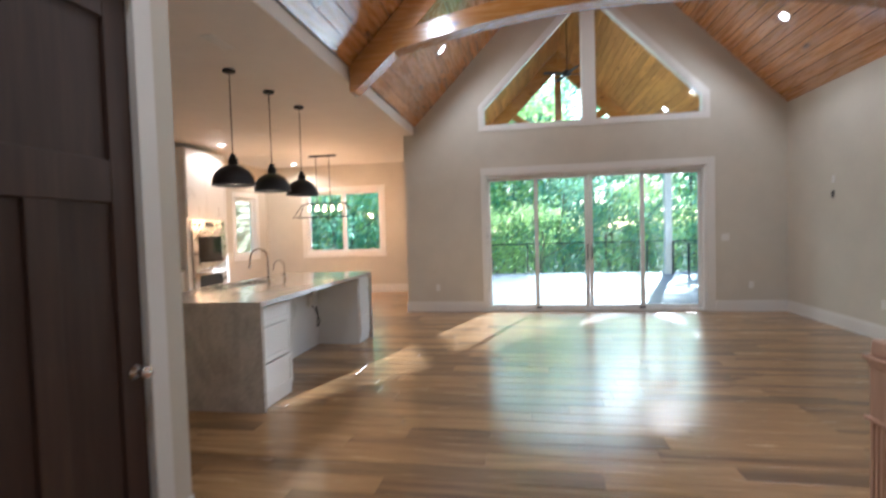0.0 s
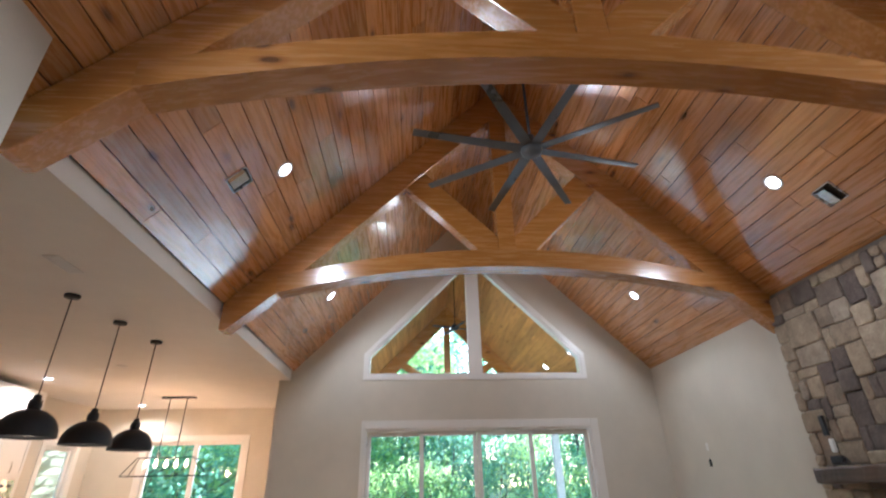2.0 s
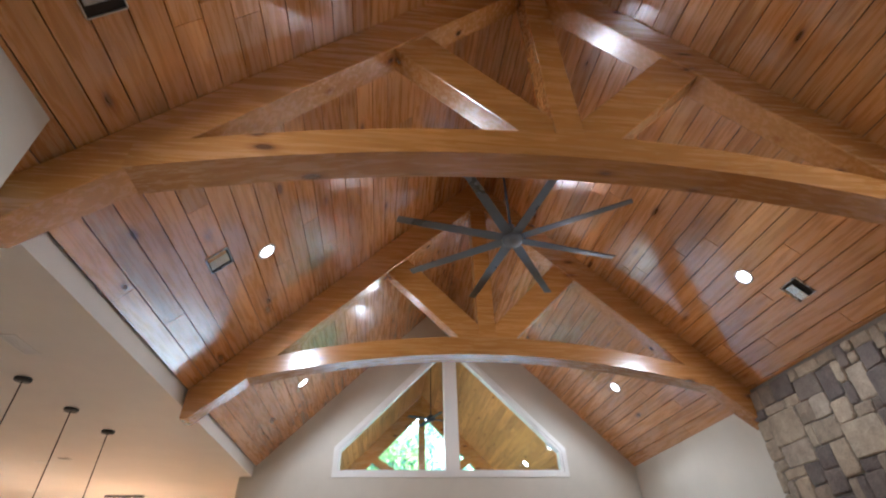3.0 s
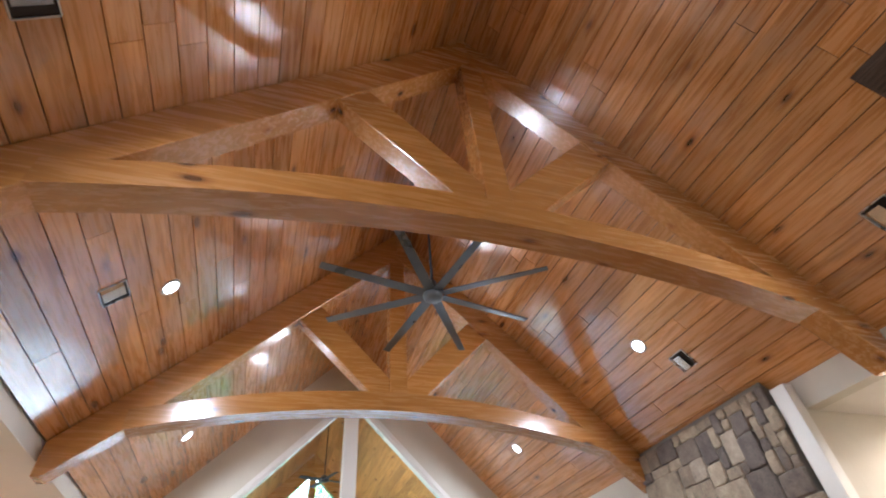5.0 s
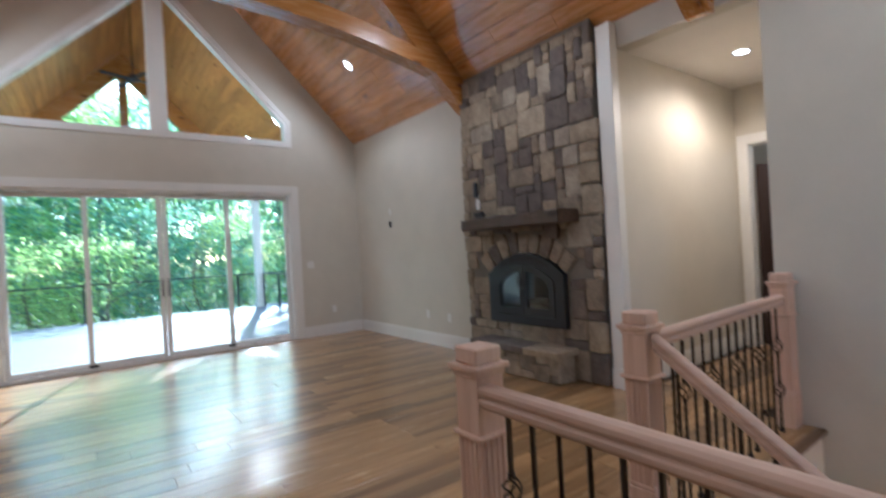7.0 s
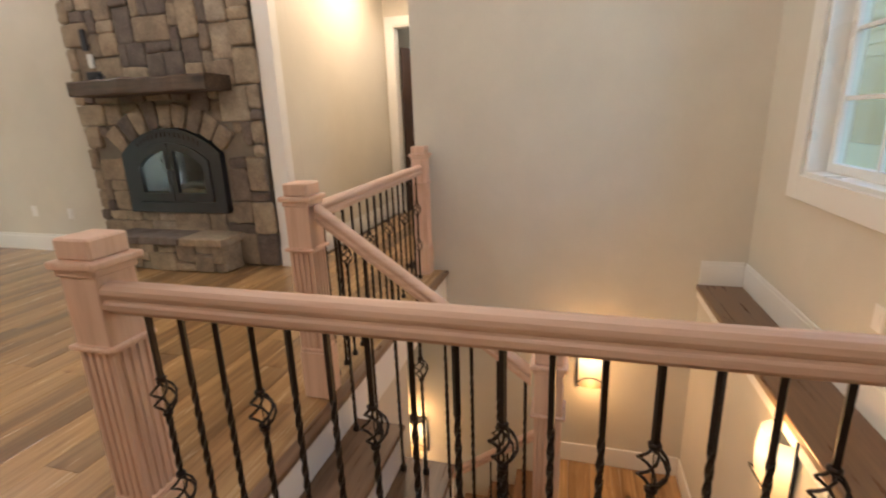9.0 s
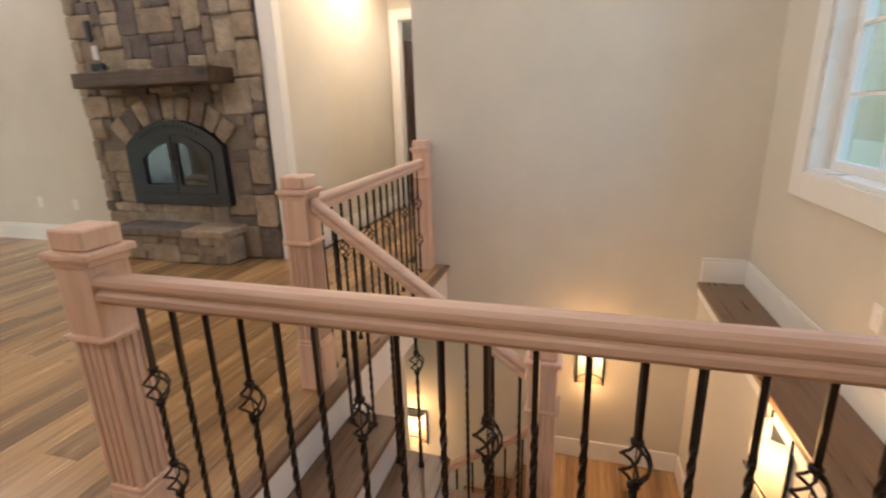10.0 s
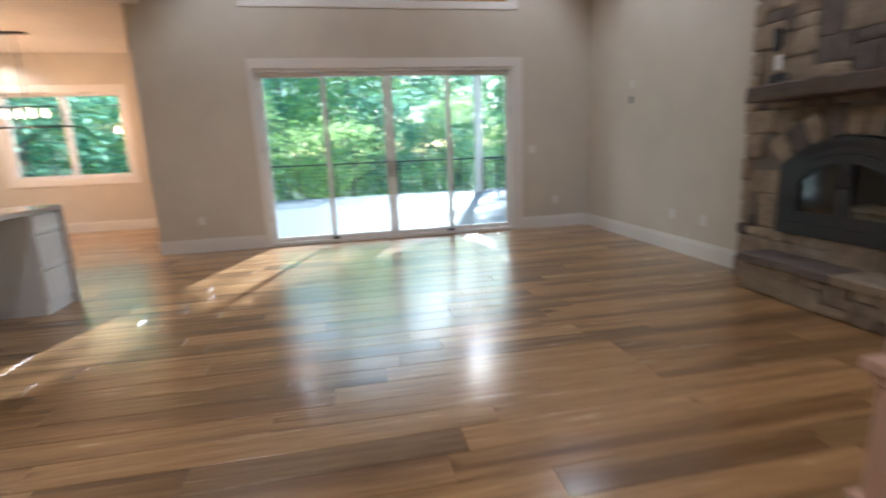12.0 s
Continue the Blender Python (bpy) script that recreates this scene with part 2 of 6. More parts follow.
def leaf_mat(name, dark, mid, light):
    m, nt, b = mat(name)
    geo = nt.nodes.new("ShaderNodeNewGeometry")
    r = ramp(nt, [(0.0, dark), (0.5, mid), (1.0, light)])
    nt.links.new(geo.outputs["Random Per Island"], r.inputs[0])
    nt.links.new(r.outputs[0], b.inputs["Base Color"])
    b.inputs["Roughness"].default_value = 0.5
    out = nt.nodes["Material Output"]
    t = nt.nodes.new("ShaderNodeBsdfTranslucent")
    nt.links.new(mix(nt, "ADD", 1.0, r.outputs[0], r.outputs[0]), t.inputs[0])
    mx = nt.nodes.new("ShaderNodeMixShader")
    mx.inputs[0].default_value = 0.7
    nt.links.new(b.outputs[0], mx.inputs[1])
    nt.links.new(t.outputs[0], mx.inputs[2])
    nt.links.new(mx.outputs[0], out.inputs["Surface"])
    return m


LEAF = leaf_mat("leaf_green", (0.10, 0.20, 0.125), (0.20, 0.33, 0.22), (0.32, 0.45, 0.32))
LEAF_B = leaf_mat("leaf_yellow_green", (0.18, 0.26, 0.09), (0.33, 0.42, 0.15), (0.46, 0.54, 0.22))
BARK = plain("bark", (0.22, 0.19, 0.15), 0.9, grain=20, amount=0.4, relief=0.6)
SOIL = plain("woodland_soil", (0.07, 0.10, 0.035), 0.95, grain=8, amount=0.4, relief=0.4)


# ---------- building helpers ----------
def box(bm, x0, y0, z0, x1, y1, z1, bevel=0.0, segs=1):
    vs = [bm.verts.new(c) for c in ((x0, y0, z0), (x1, y0, z0), (x1, y1, z0), (x0, y1, z0), (x0, y0, z1), (x1, y0, z1), (x1, y1, z1), (x0, y1, z1))]
    fs = [bm.faces.new([vs[i] for i in f]) for f in ((3, 2, 1, 0), (4, 5, 6, 7), (0, 1, 5, 4), (1, 2, 6, 5), (2, 3, 7, 6), (3, 0, 4, 7))]
    if bevel:
        es = {e for f in fs for e in f.edges}
        bmesh.ops.bevel(bm, geom=list(es), offset=bevel, segments=segs, affect="EDGES", profile=0.5)
    return vs


def prism(bm, pts, axis, lo, hi):
    """A polygon of 2D points drawn out along an axis from lo to hi. axis 0: points are (y, z); 1: (x, z); 2: (x, y)."""
    def v(p, h):
        return {0: (h, p[0], p[1]), 1: (p[0], h, p[1]), 2: (p[0], p[1], h)}[axis]
    a = [bm.verts.new(v(p, lo)) for p in pts]
    c = [bm.verts.new(v(p, hi)) for p in pts]
    n = len(pts)
    made = [bm.faces.new(a), bm.faces.new(c[::-1])]
    for i in range(n):
        made.append(bm.faces.new((a[i], c[i], c[(i + 1) % n], a[(i + 1) % n])))
    bmesh.ops.recalc_face_normals(bm, faces=made)
    return made


def tube(bm, path, radius, sides=8, caps=True):
    """A round bar along a path; radius may be a number or one for each point."""
    rings = []
    path = [Vector(p) for p in path]
    up = Vector((0.13, 0.21, 1)).normalized()
    for i, p in enumerate(path):
        d = (path[min(i + 1, len(path) - 1)] - path[max(i - 1, 0)]).normalized()
        s = d.cross(up)
        s = s.normalized() if s.length > 1e-4 else Vector((1, 0, 0))
        t = d.cross(s).normalized()
        r = radius[i] if isinstance(radius, (list, tuple)) else radius
        rings.append([bm.verts.new(p + s * (r * math.cos(a)) + t * (r * math.sin(a))) for a in (2 * math.pi * k / sides for k in range(sides))])
    made = []
    for a, c in zip(rings, rings[1:]):
        for k in range(sides):
            made.append(bm.faces.new((a[k], a[(k + 1) % sides], c[(k + 1) % sides], c[k])))
    if caps:
        made += [bm.faces.new(rings[0][::-1]), bm.faces.new(rings[-1])]
    bmesh.ops.recalc_face_normals(bm, faces=made)
    for f in made:
        f.smooth = sides > 5
    return made


def lathe(bm, profile, centre, sides=32, closed=False):
    """A profile of (radius, z) turned round the upright through centre."""
    cx, cy, cz = centre
    rings = []
    for r, z in profile:
        rings.append([bm.verts.new((cx + r * math.cos(a), cy + r * math.sin(a), cz + z)) for a in (2 * math.pi * k / sides for k in range(sides))])
    made = []
    for a, c in zip(rings, rings[1:]):
        for k in range(sides):
            made.append(bm.faces.new((a[k], a[(k + 1) % sides], c[(k + 1) % sides], c[k])))
    if closed:
        made += [bm.faces.new(rings[0]), bm.faces.new(rings[-1])]
    bmesh.ops.recalc_face_normals(bm, faces=made)
    for f in made:
        f.smooth = True
    return made


def mesh_of(name, bm, material):
    me = bpy.data.meshes.new(name)
    bm.to_mesh(me)
    bm.free()
    me.materials.append(material)
    return me


def setting(name, bm, material, label="", category=""):
    return tagged(new(name, mesh_of(name, bm, material)), label, category, kind="structure")


def thing(name, base, label, category, group=""):
    ob = new(name)
    ob.location = base
    ob.empty_display_size = 0.1
    return tagged(ob, label, category, group)


def root_of(ob):
    while ob.parent:
        ob = ob.parent
    return ob


def part(name, bm, material, parent, label=""):
    """One mesh, drawn in world places, as a part of a thing or of a part."""
    ob = new(name, mesh_of(name, bm, material) if isinstance(bm, bmesh.types.BMesh) else bm)
    ob.parent = parent
    if parent.data is None:
        ob.matrix_parent_inverse = Matrix.Translation(-Vector(parent.location))
    return tagged(ob, label)


def solid(name, base, bm, material, label, category, group=""):
    """A thing of a single mesh with its origin at its base."""
    bmesh.ops.translate(bm, verts=bm.verts, vec=-Vector(base))
    ob = new(name, mesh_of(name, bm, material))
    ob.location = base
    return tagged(ob, label, category, group)


def B():
    return bmesh.new()


def boxed(*dims, bevel=0.0, segs=1):
    bm = B()
    box(bm, *dims, bevel=bevel, segs=segs)
    return bm


def lamp(name, kind, place, energy, colour, size=0.1, spot=150, target=None):
    d = bpy.data.lights.new(name, kind)
    d.energy, d.color = energy, colour
    if kind == "AREA":
        d.size = size
    else:
        d.shadow_soft_size = size
    if kind == "SPOT":
        d.spot_size, d.spot_blend = radians(spot), 0.35
    ob = new(name, d)
    ob.matrix_world = look(place, target or (place[0], place[1] + 0.001, place[2] - 1))
    return ob


# ---------- the plan ----------
XL, XR, XM = -0.65, 5.52, 2.435          # great room, eave to eave, and its ridge line
ZE, SL = 3.39, 1.02                      # eave height and roof slope
ZR = ZE + (XM - XL) * SL
YF = 9.40                                # wall with the glass doors
YB = -1.30                               # front wall behind the start
ZK = 3.24                                # kitchen ceiling
KX, KY = -5.40, 12.45                    # kitchen and dining walls


def roof_z(x):
    return ZE + (min(x, 2 * XM - x) - XL) * SL


# great-room gable wall with the door opening and the window over it
SX0, SX1, SZ = 0.58, 4.30, 2.46
WX0, WX1, WZ0, WZ1 = 0.575, 4.295, 3.29, 3.65
WAP = WZ1 + (XM - WX0) * SL
bm = B()
T = YF + 0.18
box(bm, -0.87, YF, -0.2, SX0, T, WZ0)
box(bm, SX1, YF, -0.2, XR + 0.2, T, WZ0)
box(bm, SX0, YF, SZ, SX1, T, WZ0)
prism(bm, [(-0.87, WZ0), (WX0, WZ0), (WX0, WZ1), (XM, WAP), (XM, ZR + 0.1), (-0.87, ZE - 0.12)], 1, YF, T)
prism(bm, [(WX1, WZ0), (XR + 0.2, WZ0), (XR + 0.2, ZE - 0.1), (XM, ZR + 0.1), (XM, WAP), (WX1, WZ1)], 1, YF, T)
setting("wall_north", bm, WALL, "warm beige painted gable wall round the glass doors", "wall")
# right-hand wall: behind the fireplace, over the hall opening, along the stairwell
bm = B()
box(bm, XR, 3.97, -0.2, XR + 0.16, 4.66, ZE + 0.1)
box(bm, XR, 5.61, -0.2, XR + 0.16, YF, ZE + 0.1)
box(bm, XR, 4.66, -0.2, XR + 0.16, 5.61, 0.54)
box(bm, XR, 4.66, 1.22, XR + 0.16, 5.61, ZE + 0.1)
box(bm, XR, 2.80, 3.14, XR + 0.16, 3.97, ZE + 0.1)
box(bm, XR, 0.05, -3.2, XR + 0.16, 2.80, ZE + 0.1)
box(bm, XR, 2.80, -3.2, XR + 0.16, 5.0, -0.2)
setting("wall_east", bm, WALL, "tall beige painted wall beside hearth and stairwell", "wall")
# hall beyond the opening
bm = B()
box(bm, XR + 0.161, 3.97, -0.2, 7.949, 4.1, 3.139)
setting("hall_wall_north", bm, WALL, "beige painted hall wall in warm lamp light", "wall")
bm = B()
box(bm, 7.95, 3.86, -0.2, 8.1, 3.97, 3.3)
box(bm, 7.95, 2.96, 2.45, 8.1, 3.86, 3.3)
box(bm, 7.95, 2.6, -0.2, 8.1, 2.96, 3.3)
setting("hall_wall_east", bm, WALL, "beige painted wall at the end of the hall", "wall")
setting("hall_wall_south", boxed(XR + 0.161, 2.6, -0.2, 7.949, 2.8, 3.139), WALL, "beige painted hall wall", "wall")
bm = B()
box(bm, 8.101, 1.4, -0.2, 9.4, 1.5, 3.139)
box(bm, 8.101, 5.5, -0.2, 9.4, 5.6, 3.139)
box(bm, 7.951, 1.4, -0.2, 8.1, 2.6, 3.139)
box(bm, 7.951, 3.97, -0.2, 8.1, 5.6, 3.139)
setting("hall_room_walls", bm, WALL, "plain painted walls of the room past the hall", "wall")
setting("hall_room_ceiling", boxed(7.95, 1.4, 3.141, 9.5, 5.6, 3.36), CEIL, "flat white ceiling of the room past the hall", "ceiling")
setting("hall_room_floor", boxed(7.95, 1.4, -0.3, 9.5, 5.6, -0.02), FLOOR_REST, "plank floor of the room past the hall", "floor")
setting("hall_room_wall", boxed(9.4, 1.5, -0.2, 9.5, 5.5, 3.3), WALL, "plain painted wall of the room past the hall", "wall")
setting("hall_ceiling", boxed(XR + 0.161, 2.6, 3.14, 7.949, 4.1, 3.35), CEIL, "flat white painted hall ceiling", "ceiling")
setting("trim_hall_corner", boxed(XR - 0.112, 3.96, 0.186, XR - 0.001, 4.116, ZE - 0.02, bevel=0.003), TRIM, "white painted corner board beside the stone chimney", "trim")
# left-hand foyer wall with the dark door
DX = -0.42
bm = B()
box(bm, DX - 0.14, YB, -0.2, DX, 1.79, ZE + 0.25)
box(bm, DX - 0.14, 1.79, 2.545, DX, 2.66, ZE + 0.25)
box(bm, DX - 0.14, 2.66, -0.2, DX, 2.90, ZE + 0.25)
setting("wall_foyer", bm, WALL, "beige painted foyer wall round the dark door", "wall")
setting("wall_closet", boxed(-1.9, 1.4, -0.2, -1.8, 3.0, 3.2), WALL, "plain painted wall behind the foyer door", "wall")
bm = B()
box(bm, KX - 0.15, 2.74, -0.2, DX - 0.14, 2.896, ZK)
setting("wall_kitchen_south", bm, WALL, "beige painted wall at the near end of the kitchen", "wall")
# kitchen and dining walls with two windows
KW = (-4.28, -2.26, 1.0, 2.58)
bm = B()
box(bm, KX - 0.15, KY, -0.2, KW[0], KY + 0.16, ZK + 0.2)
box(bm, KW[1], KY, -0.2, -0.72, KY + 0.16, ZK + 0.2)
box(bm, KW[0], KY, -0.2, KW[1], KY + 0.16, KW[2])
box(bm, KW[0], KY, KW[3], KW[1], KY + 0.16, ZK + 0.2)
setting("wall_dining", bm, WALL, "beige dining wall glowing in warm lamp light", "wall")
KS = (11.05, 11.95, 1.02, 2.44)
bm = B()
box(bm, KX - 0.15, 2.90, -0.2, KX, KS[0], ZK + 0.2)
box(bm, KX - 0.15, KS[1], -0.2, KX, KY, ZK + 0.2)
box(bm, KX - 0.15, KS[0], -0.2, KX, KS[1], KS[2])
box(bm, KX - 0.15, KS[0], KS[3], KX, KS[1], ZK + 0.2)
setting("wall_kitchen_west", bm, WALL, "beige painted kitchen wall behind the cabinets", "wall")
setting("wall_dining_east", boxed(-0.87, T, -0.2, -0.72, KY, ZK + 0.2), WALL, "beige painted side wall of the dining end", "wall")
setting("kitchen_ceiling", boxed(KX - 0.15, 2.85, ZK, -0.68, KY + 0.16, ZK + 0.185), CEIL, "flat white kitchen ceiling with a square edge", "ceiling")
# front walls that close the foyer and the stairwell
setting("wall_foyer_south", boxed(DX, YB - 0.15, -0.2, 2.45, YB, ZR + 0.2), WALL, "plain beige painted front wall", "wall")
setting("wall_foyer_east", boxed(2.45, YB - 0.15, -3.2, 2.6, 0.05, ZR + 0.2), WALL, "plain beige painted wall beside the entrance", "wall")
SW = (2.98, 4.87, 0.90, 2.76)            # stair window
SY = 0.25
bm = B()
box(bm, 2.45, SY - 0.2, -0.05, SW[0], SY, ZE + 0.1)
box(bm, SW[1], SY - 0.2, -0.05, XR, SY, ZE + 0.1)
box(bm, SW[0], SY - 0.2, -0.05, SW[1], SY, SW[2])
box(bm, SW[0], SY - 0.2, SW[3], SW[1], SY, ZE + 0.1)
prism(bm, [(2.45, ZE + 0.1), (XR, ZE + 0.1), (XR, ZE + 0.2), (2.45, ZR + 0.1)], 1, SY - 0.2, SY)
setting("wall_stair_window", bm, WALL, "beige painted wall round the stair window", "wall")
setting("stair_foundation_wall", boxed(2.6, SY - 0.2, -3.2, XR, 0.55, -0.05), WALL, "thicker painted wall below the stair ledge", "wall")

# roof: dark backing, boards of the two slopes in one mesh each
def slope_boards(name, side, y0, y1, x_eave, x_ridge, z_eave, slope, label, width=0.178, z_off=0.0, material=PINE):
    rng = random.Random(5 if side > 0 else 9)
    run = abs(x_ridge - x_eave)
    length = run * math.hypot(1, slope)
    n = round(length / width)
    w = length / n
    dx, dz = side / math.hypot(1, slope), slope / math.hypot(1, slope)
    nx, nz = side * dz, -abs(dx)          # towards the room
    bm = B()

    def put(s0, s1, a, b):
        q = []
        for s, y, h in ((s0, a, 0), (s1, a, 0), (s1, b, 0), (s0, b, 0), (s0 + 0.003, a + 0.002, 1), (s1 - 0.003, a + 0.002, 1), (s1 - 0.003, b - 0.002, 1), (s0 + 0.003, b - 0.002, 1)):
            k = -0.012 if h == 0 else 0.0
            q.append(bm.verts.new((x_eave + dx * s + nx * k, y, z_eave + dz * s + nz * k + z_off)))
        for f in ((4, 5, 6, 7), (0, 1, 5, 4), (1, 2, 6, 5), (2, 3, 7, 6), (3, 0, 4, 7)):
            bm.faces.new([q[i] for i in f])
    for i in range(n):
        y = y0 - rng.uniform(0, 2.5)
        while y < y1:
            e = y + rng.uniform(1.6, 4.2)
            if min(e, y1) - max(y, y0) > 0.02:
                put(i * w + 0.0009, (i + 1) * w - 0.0009, max(y, y0), min(e, y1))
            y = e
    bmesh.ops.recalc_face_normals(bm, faces=bm.faces)
    setting(name, bm, material, label, "ceiling")
    bm = B()
    e = 0.014
    prism(bm, [(x_eave + nx * -e, z_eave - nz * e + z_off), (x_ridge, z_eave + run * slope - nz * e * 1.4 + z_off + 0.005), (x_ridge, z_eave + run * slope + 0.3 + z_off), (x_eave - side * 0.3, z_eave + 0.15 + z_off)], 1, y0, y1)
    setting(name + "_deck", bm, GAP, "dark roof decking behind the boards", "roof")


slope_boards("ceiling_west", 1, YB, YF, XL, XM, ZE, SL, "stained knotty pine ceiling boards on one slope")
slope_boards("ceiling_east", -1, YB, YF, XR, XM, ZE, SL, "stained knotty pine ceiling boards on one slope")

# floors and stair openings
setting("floor_base", boxed(KX, 2.60, -0.30, 7.94, YF + 0.18, -0.022), GAP, "subfloor under the planks", "floor")
setting("foyer_floor_base", boxed(DX - 1.4, YB, -0.30, 2.50, 2.60, -0.022), GAP, "subfloor under the foyer planks", "floor")
setting("dining_floor_base", boxed(KX, YF + 0.18, -0.30, -0.72, KY + 0.1, -0.022), GAP, "subfloor under the dining planks", "floor")


def base_run(name, x0, y0, x1, y1, h=0.185, t=0.018):
    """A baseboard with a stepped cap, on the room side given by the box."""
    bm = B()
    box(bm, x0, y0, -0.01, x1, y1, h - 0.03, bevel=0.002)
    ix, iy = (0.006 if abs(x1 - x0) < 0.05 else 0), (0.006 if abs(y1 - y0) < 0.05 else 0)
    box(bm, x0 + (ix if x0 > 1 else 0), y0 + iy, h - 0.03, x1 - (ix if x0 < 1 else 0), y1, h, bevel=0.003)
    setting(name, bm, TRIM, "white painted baseboard", "baseboard")


base_run("baseboard_1", -0.87, YF - 0.018, 0.525, YF - 0.001)
base_run("baseboard_2", 4.425, YF - 0.018, XR - 0.02, YF - 0.001)
base_run("baseboard_3", XR - 0.018, 6.16, XR - 0.001, YF - 0.02)
base_run("baseboard_4", KX, KY - 0.018, -0.9, KY - 0.001)
base_run("baseboard_5", -0.888, YF - 0.018, -0.871, KY - 0.02)
base_run("baseboard_6", XR - 0.012, 3.96, XR + 2.42, 3.969)
base_run("baseboard_7", XR - 0.128, 3.952, XR - 0.001, 4.116)

# ---------- the great room: trusses ----------
def truss(y0, base_label):
    """A timber truss: two rafters, arched tie, king post and two braces."""
    y1 = y0 + 0.2
    t = thing("roof_truss", (XM, y0 + 0.1, 3.1), base_label, "truss", "roof trusses")
    d = 0.49                                # rafter's upright depth below the boards

    def rafter(s):
        pts = [(XM, ZR - 0.01), (XM, ZR - d * 0.98), (XM - s * 2.56, 3.50), (XM - s * 3.02, 3.10), (XM - s * 3.085, 3.10), (XM - s * 3.085, ZE - 0.01)]
        bm = B()
        fs = prism(bm, pts, 1, y0, y1)
        bmesh.ops.bevel(bm, geom=[e for e in bm.edges], offset=0.006, segments=1, affect="EDGES")
        part("rafter", bm, BEAM, t)
    rafter(1)
    rafter(-1)
    lo, hi = [], []
    for i in range(25):
        u = -1 + 2 * i / 24
        z = 3.835 - 0.325 * u * u
        lo.append((XM + 2.56 * u, z))
        hi.append((XM + 2.56 * u, z + 0.215 - 0.03 * u * u))
    bm = B()
    prism(bm, lo + hi[::-1], 1, y0 - 0.004, y1 + 0.004)
    part("arched_tie", bm, BEAM, t)
    bm = B()
    box(bm, XM - 0.1, y0 + 0.006, 4.02, XM + 0.1, y1 - 0.006, ZR - 0.3, bevel=0.006)
    part("king_post", bm, BEAM, t)
    for s in (1, -1):
        bm = B()
        prism(bm, [(XM - s * 0.1, 4.22), (XM - s * 0.1, 4.02), (XM - s * 0.30, 4.02), (XM - s * 1.19, 4.90), (XM - s * 0.94, 5.10)], 1, y0 + 0.014, y1 - 0.014)
        bmesh.ops.bevel(bm, geom=[e for e in bm.edges], offset=0.005, segments=1, affect="EDGES")
        part("brace", bm, BEAM, t)
    return t


first_truss = truss(3.10, "stained timber arched roof truss with king post")
copy_thing(first_truss, pose(XM, 6.15, 3.1))
copy_thing(first_truss, pose(XM, 0.10, 3.1))


# recessed ceiling lamps on the slopes
def slope_place(x, y):
    s = 1 if x < XM else -1
    n = Vector((s * SL, 0, -1)).normalized()
    return Vector((x, y, roof_z(x))), n


def can_light(x, y, on=True):
    p, n = slope_place(x, y)
    t = thing("recessed_light", p, "round recessed ceiling lamp, lit, set in pine boards", "ceiling light", "vault lamps")
    rot = n.to_track_quat("Z", "Y").to_matrix().to_4x4()
    bm = B()
    lathe(bm, [(0.062, 0.004), (0.066, 0.008), (0.085, 0.006), (0.088, -0.01)], (0, 0, 0), 28)
    bmesh.ops.transform(bm, matrix=Matrix.Translation(p) @ rot, verts=bm.verts)
    part("trim_ring", bm, TRIM, t, "white trim ring")
    bm = B()
    lathe(bm, [(0.0005, 0.005), (0.064, 0.0045)], (0, 0, 0), 28)
    bmesh.ops.transform(bm, matrix=Matrix.Translation(p) @ rot, verts=bm.verts)
    part("lens", bm, CAN_ON, t, "glowing round lens")
    lamp("vault_lamp", "SPOT", p + n * 0.05, 15.5, (1.0, 0.87, 0.72), 0.09, 176, p + n * 1.05 + Vector((0, 0, -0.12)))


for cx, cy in ((0.176, 4.815), (0.125, 7.92), (4.772, 4.77), (4.74, 7.88)):
    can_light(cx, cy)
can_light(0.125, 1.7)
# added lamp, out of view, to brighten the foyer and stair wall
can_light(4.77, 1.7)


def ceiling_box(x, y):
    """An open square metal box let into the boards, its cover not fitted yet."""
    p, n = slope_place(x, y)
    rot = n.to_track_quat("Z", "Y").to_matrix().to_4x4()
    t = thing("ceiling_box", p, "open square metal box let into pine ceiling boards", "electrical box", "ceiling boxes")
    m = Matrix.Translation(p) @ rot
    for a in range(4):
        bm = B()
        box(bm, 0.092, -0.095, -0.012, 0.10, 0.095, 0.012)
        bmesh.ops.transform(bm, matrix=m @ pose(0, 0, 0, 0, 0, 90 * a), verts=bm.verts)
        part("side", bm, STEEL, t)
    bm = B()
    box(bm, -0.092, -0.092, 0.0005, 0.092, 0.092, 0.003)
    bmesh.ops.transform(bm, matrix=m, verts=bm.verts)
    part("back", bm, IRON, t, "dark open box back")
    bm = B()
    prism(bm, [(-0.09, 0.004), (0.01, 0.004), (0.03, 0.03), (-0.06, 0.022)], 1, -0.085, 0.07)
    bmesh.ops.transform(bm, matrix=m, verts=bm.verts)
    part("bracket", bm, CHROME, t, "bent shiny bracket")


for q in ((-0.106, 4.567), (5.042, 4.54), (5.06, 2.376), (-0.1, 2.40)):
    ceiling_box(*q)

# dark register high on the slope over the stairs
p, nrm = slope_place(4.62, 1.62)
reg = thing("ceiling_vent", p, "dark brown slatted register set in the pine boards", "air vent")
m = Matrix.Translation(p) @ nrm.to_track_quat("Z", "Y").to_matrix().to_4x4()
bm = B()
box(bm, -0.17, -0.17, 0.001, 0.17, 0.17, 0.016, 0.004)
bmesh.ops.transform(bm, matrix=m, verts=bm.verts)
part("frame", bm, MANTEL, reg)
for k in range(9):
    bm = B()
    box(bm, -0.15, -0.15 + 0.034 * k, 0.0165, 0.15, -0.132 + 0.034 * k, 0.024, 0.002)
    bmesh.ops.transform(bm, matrix=m, verts=bm.verts)
    part("slat", bm, MANTEL, reg)

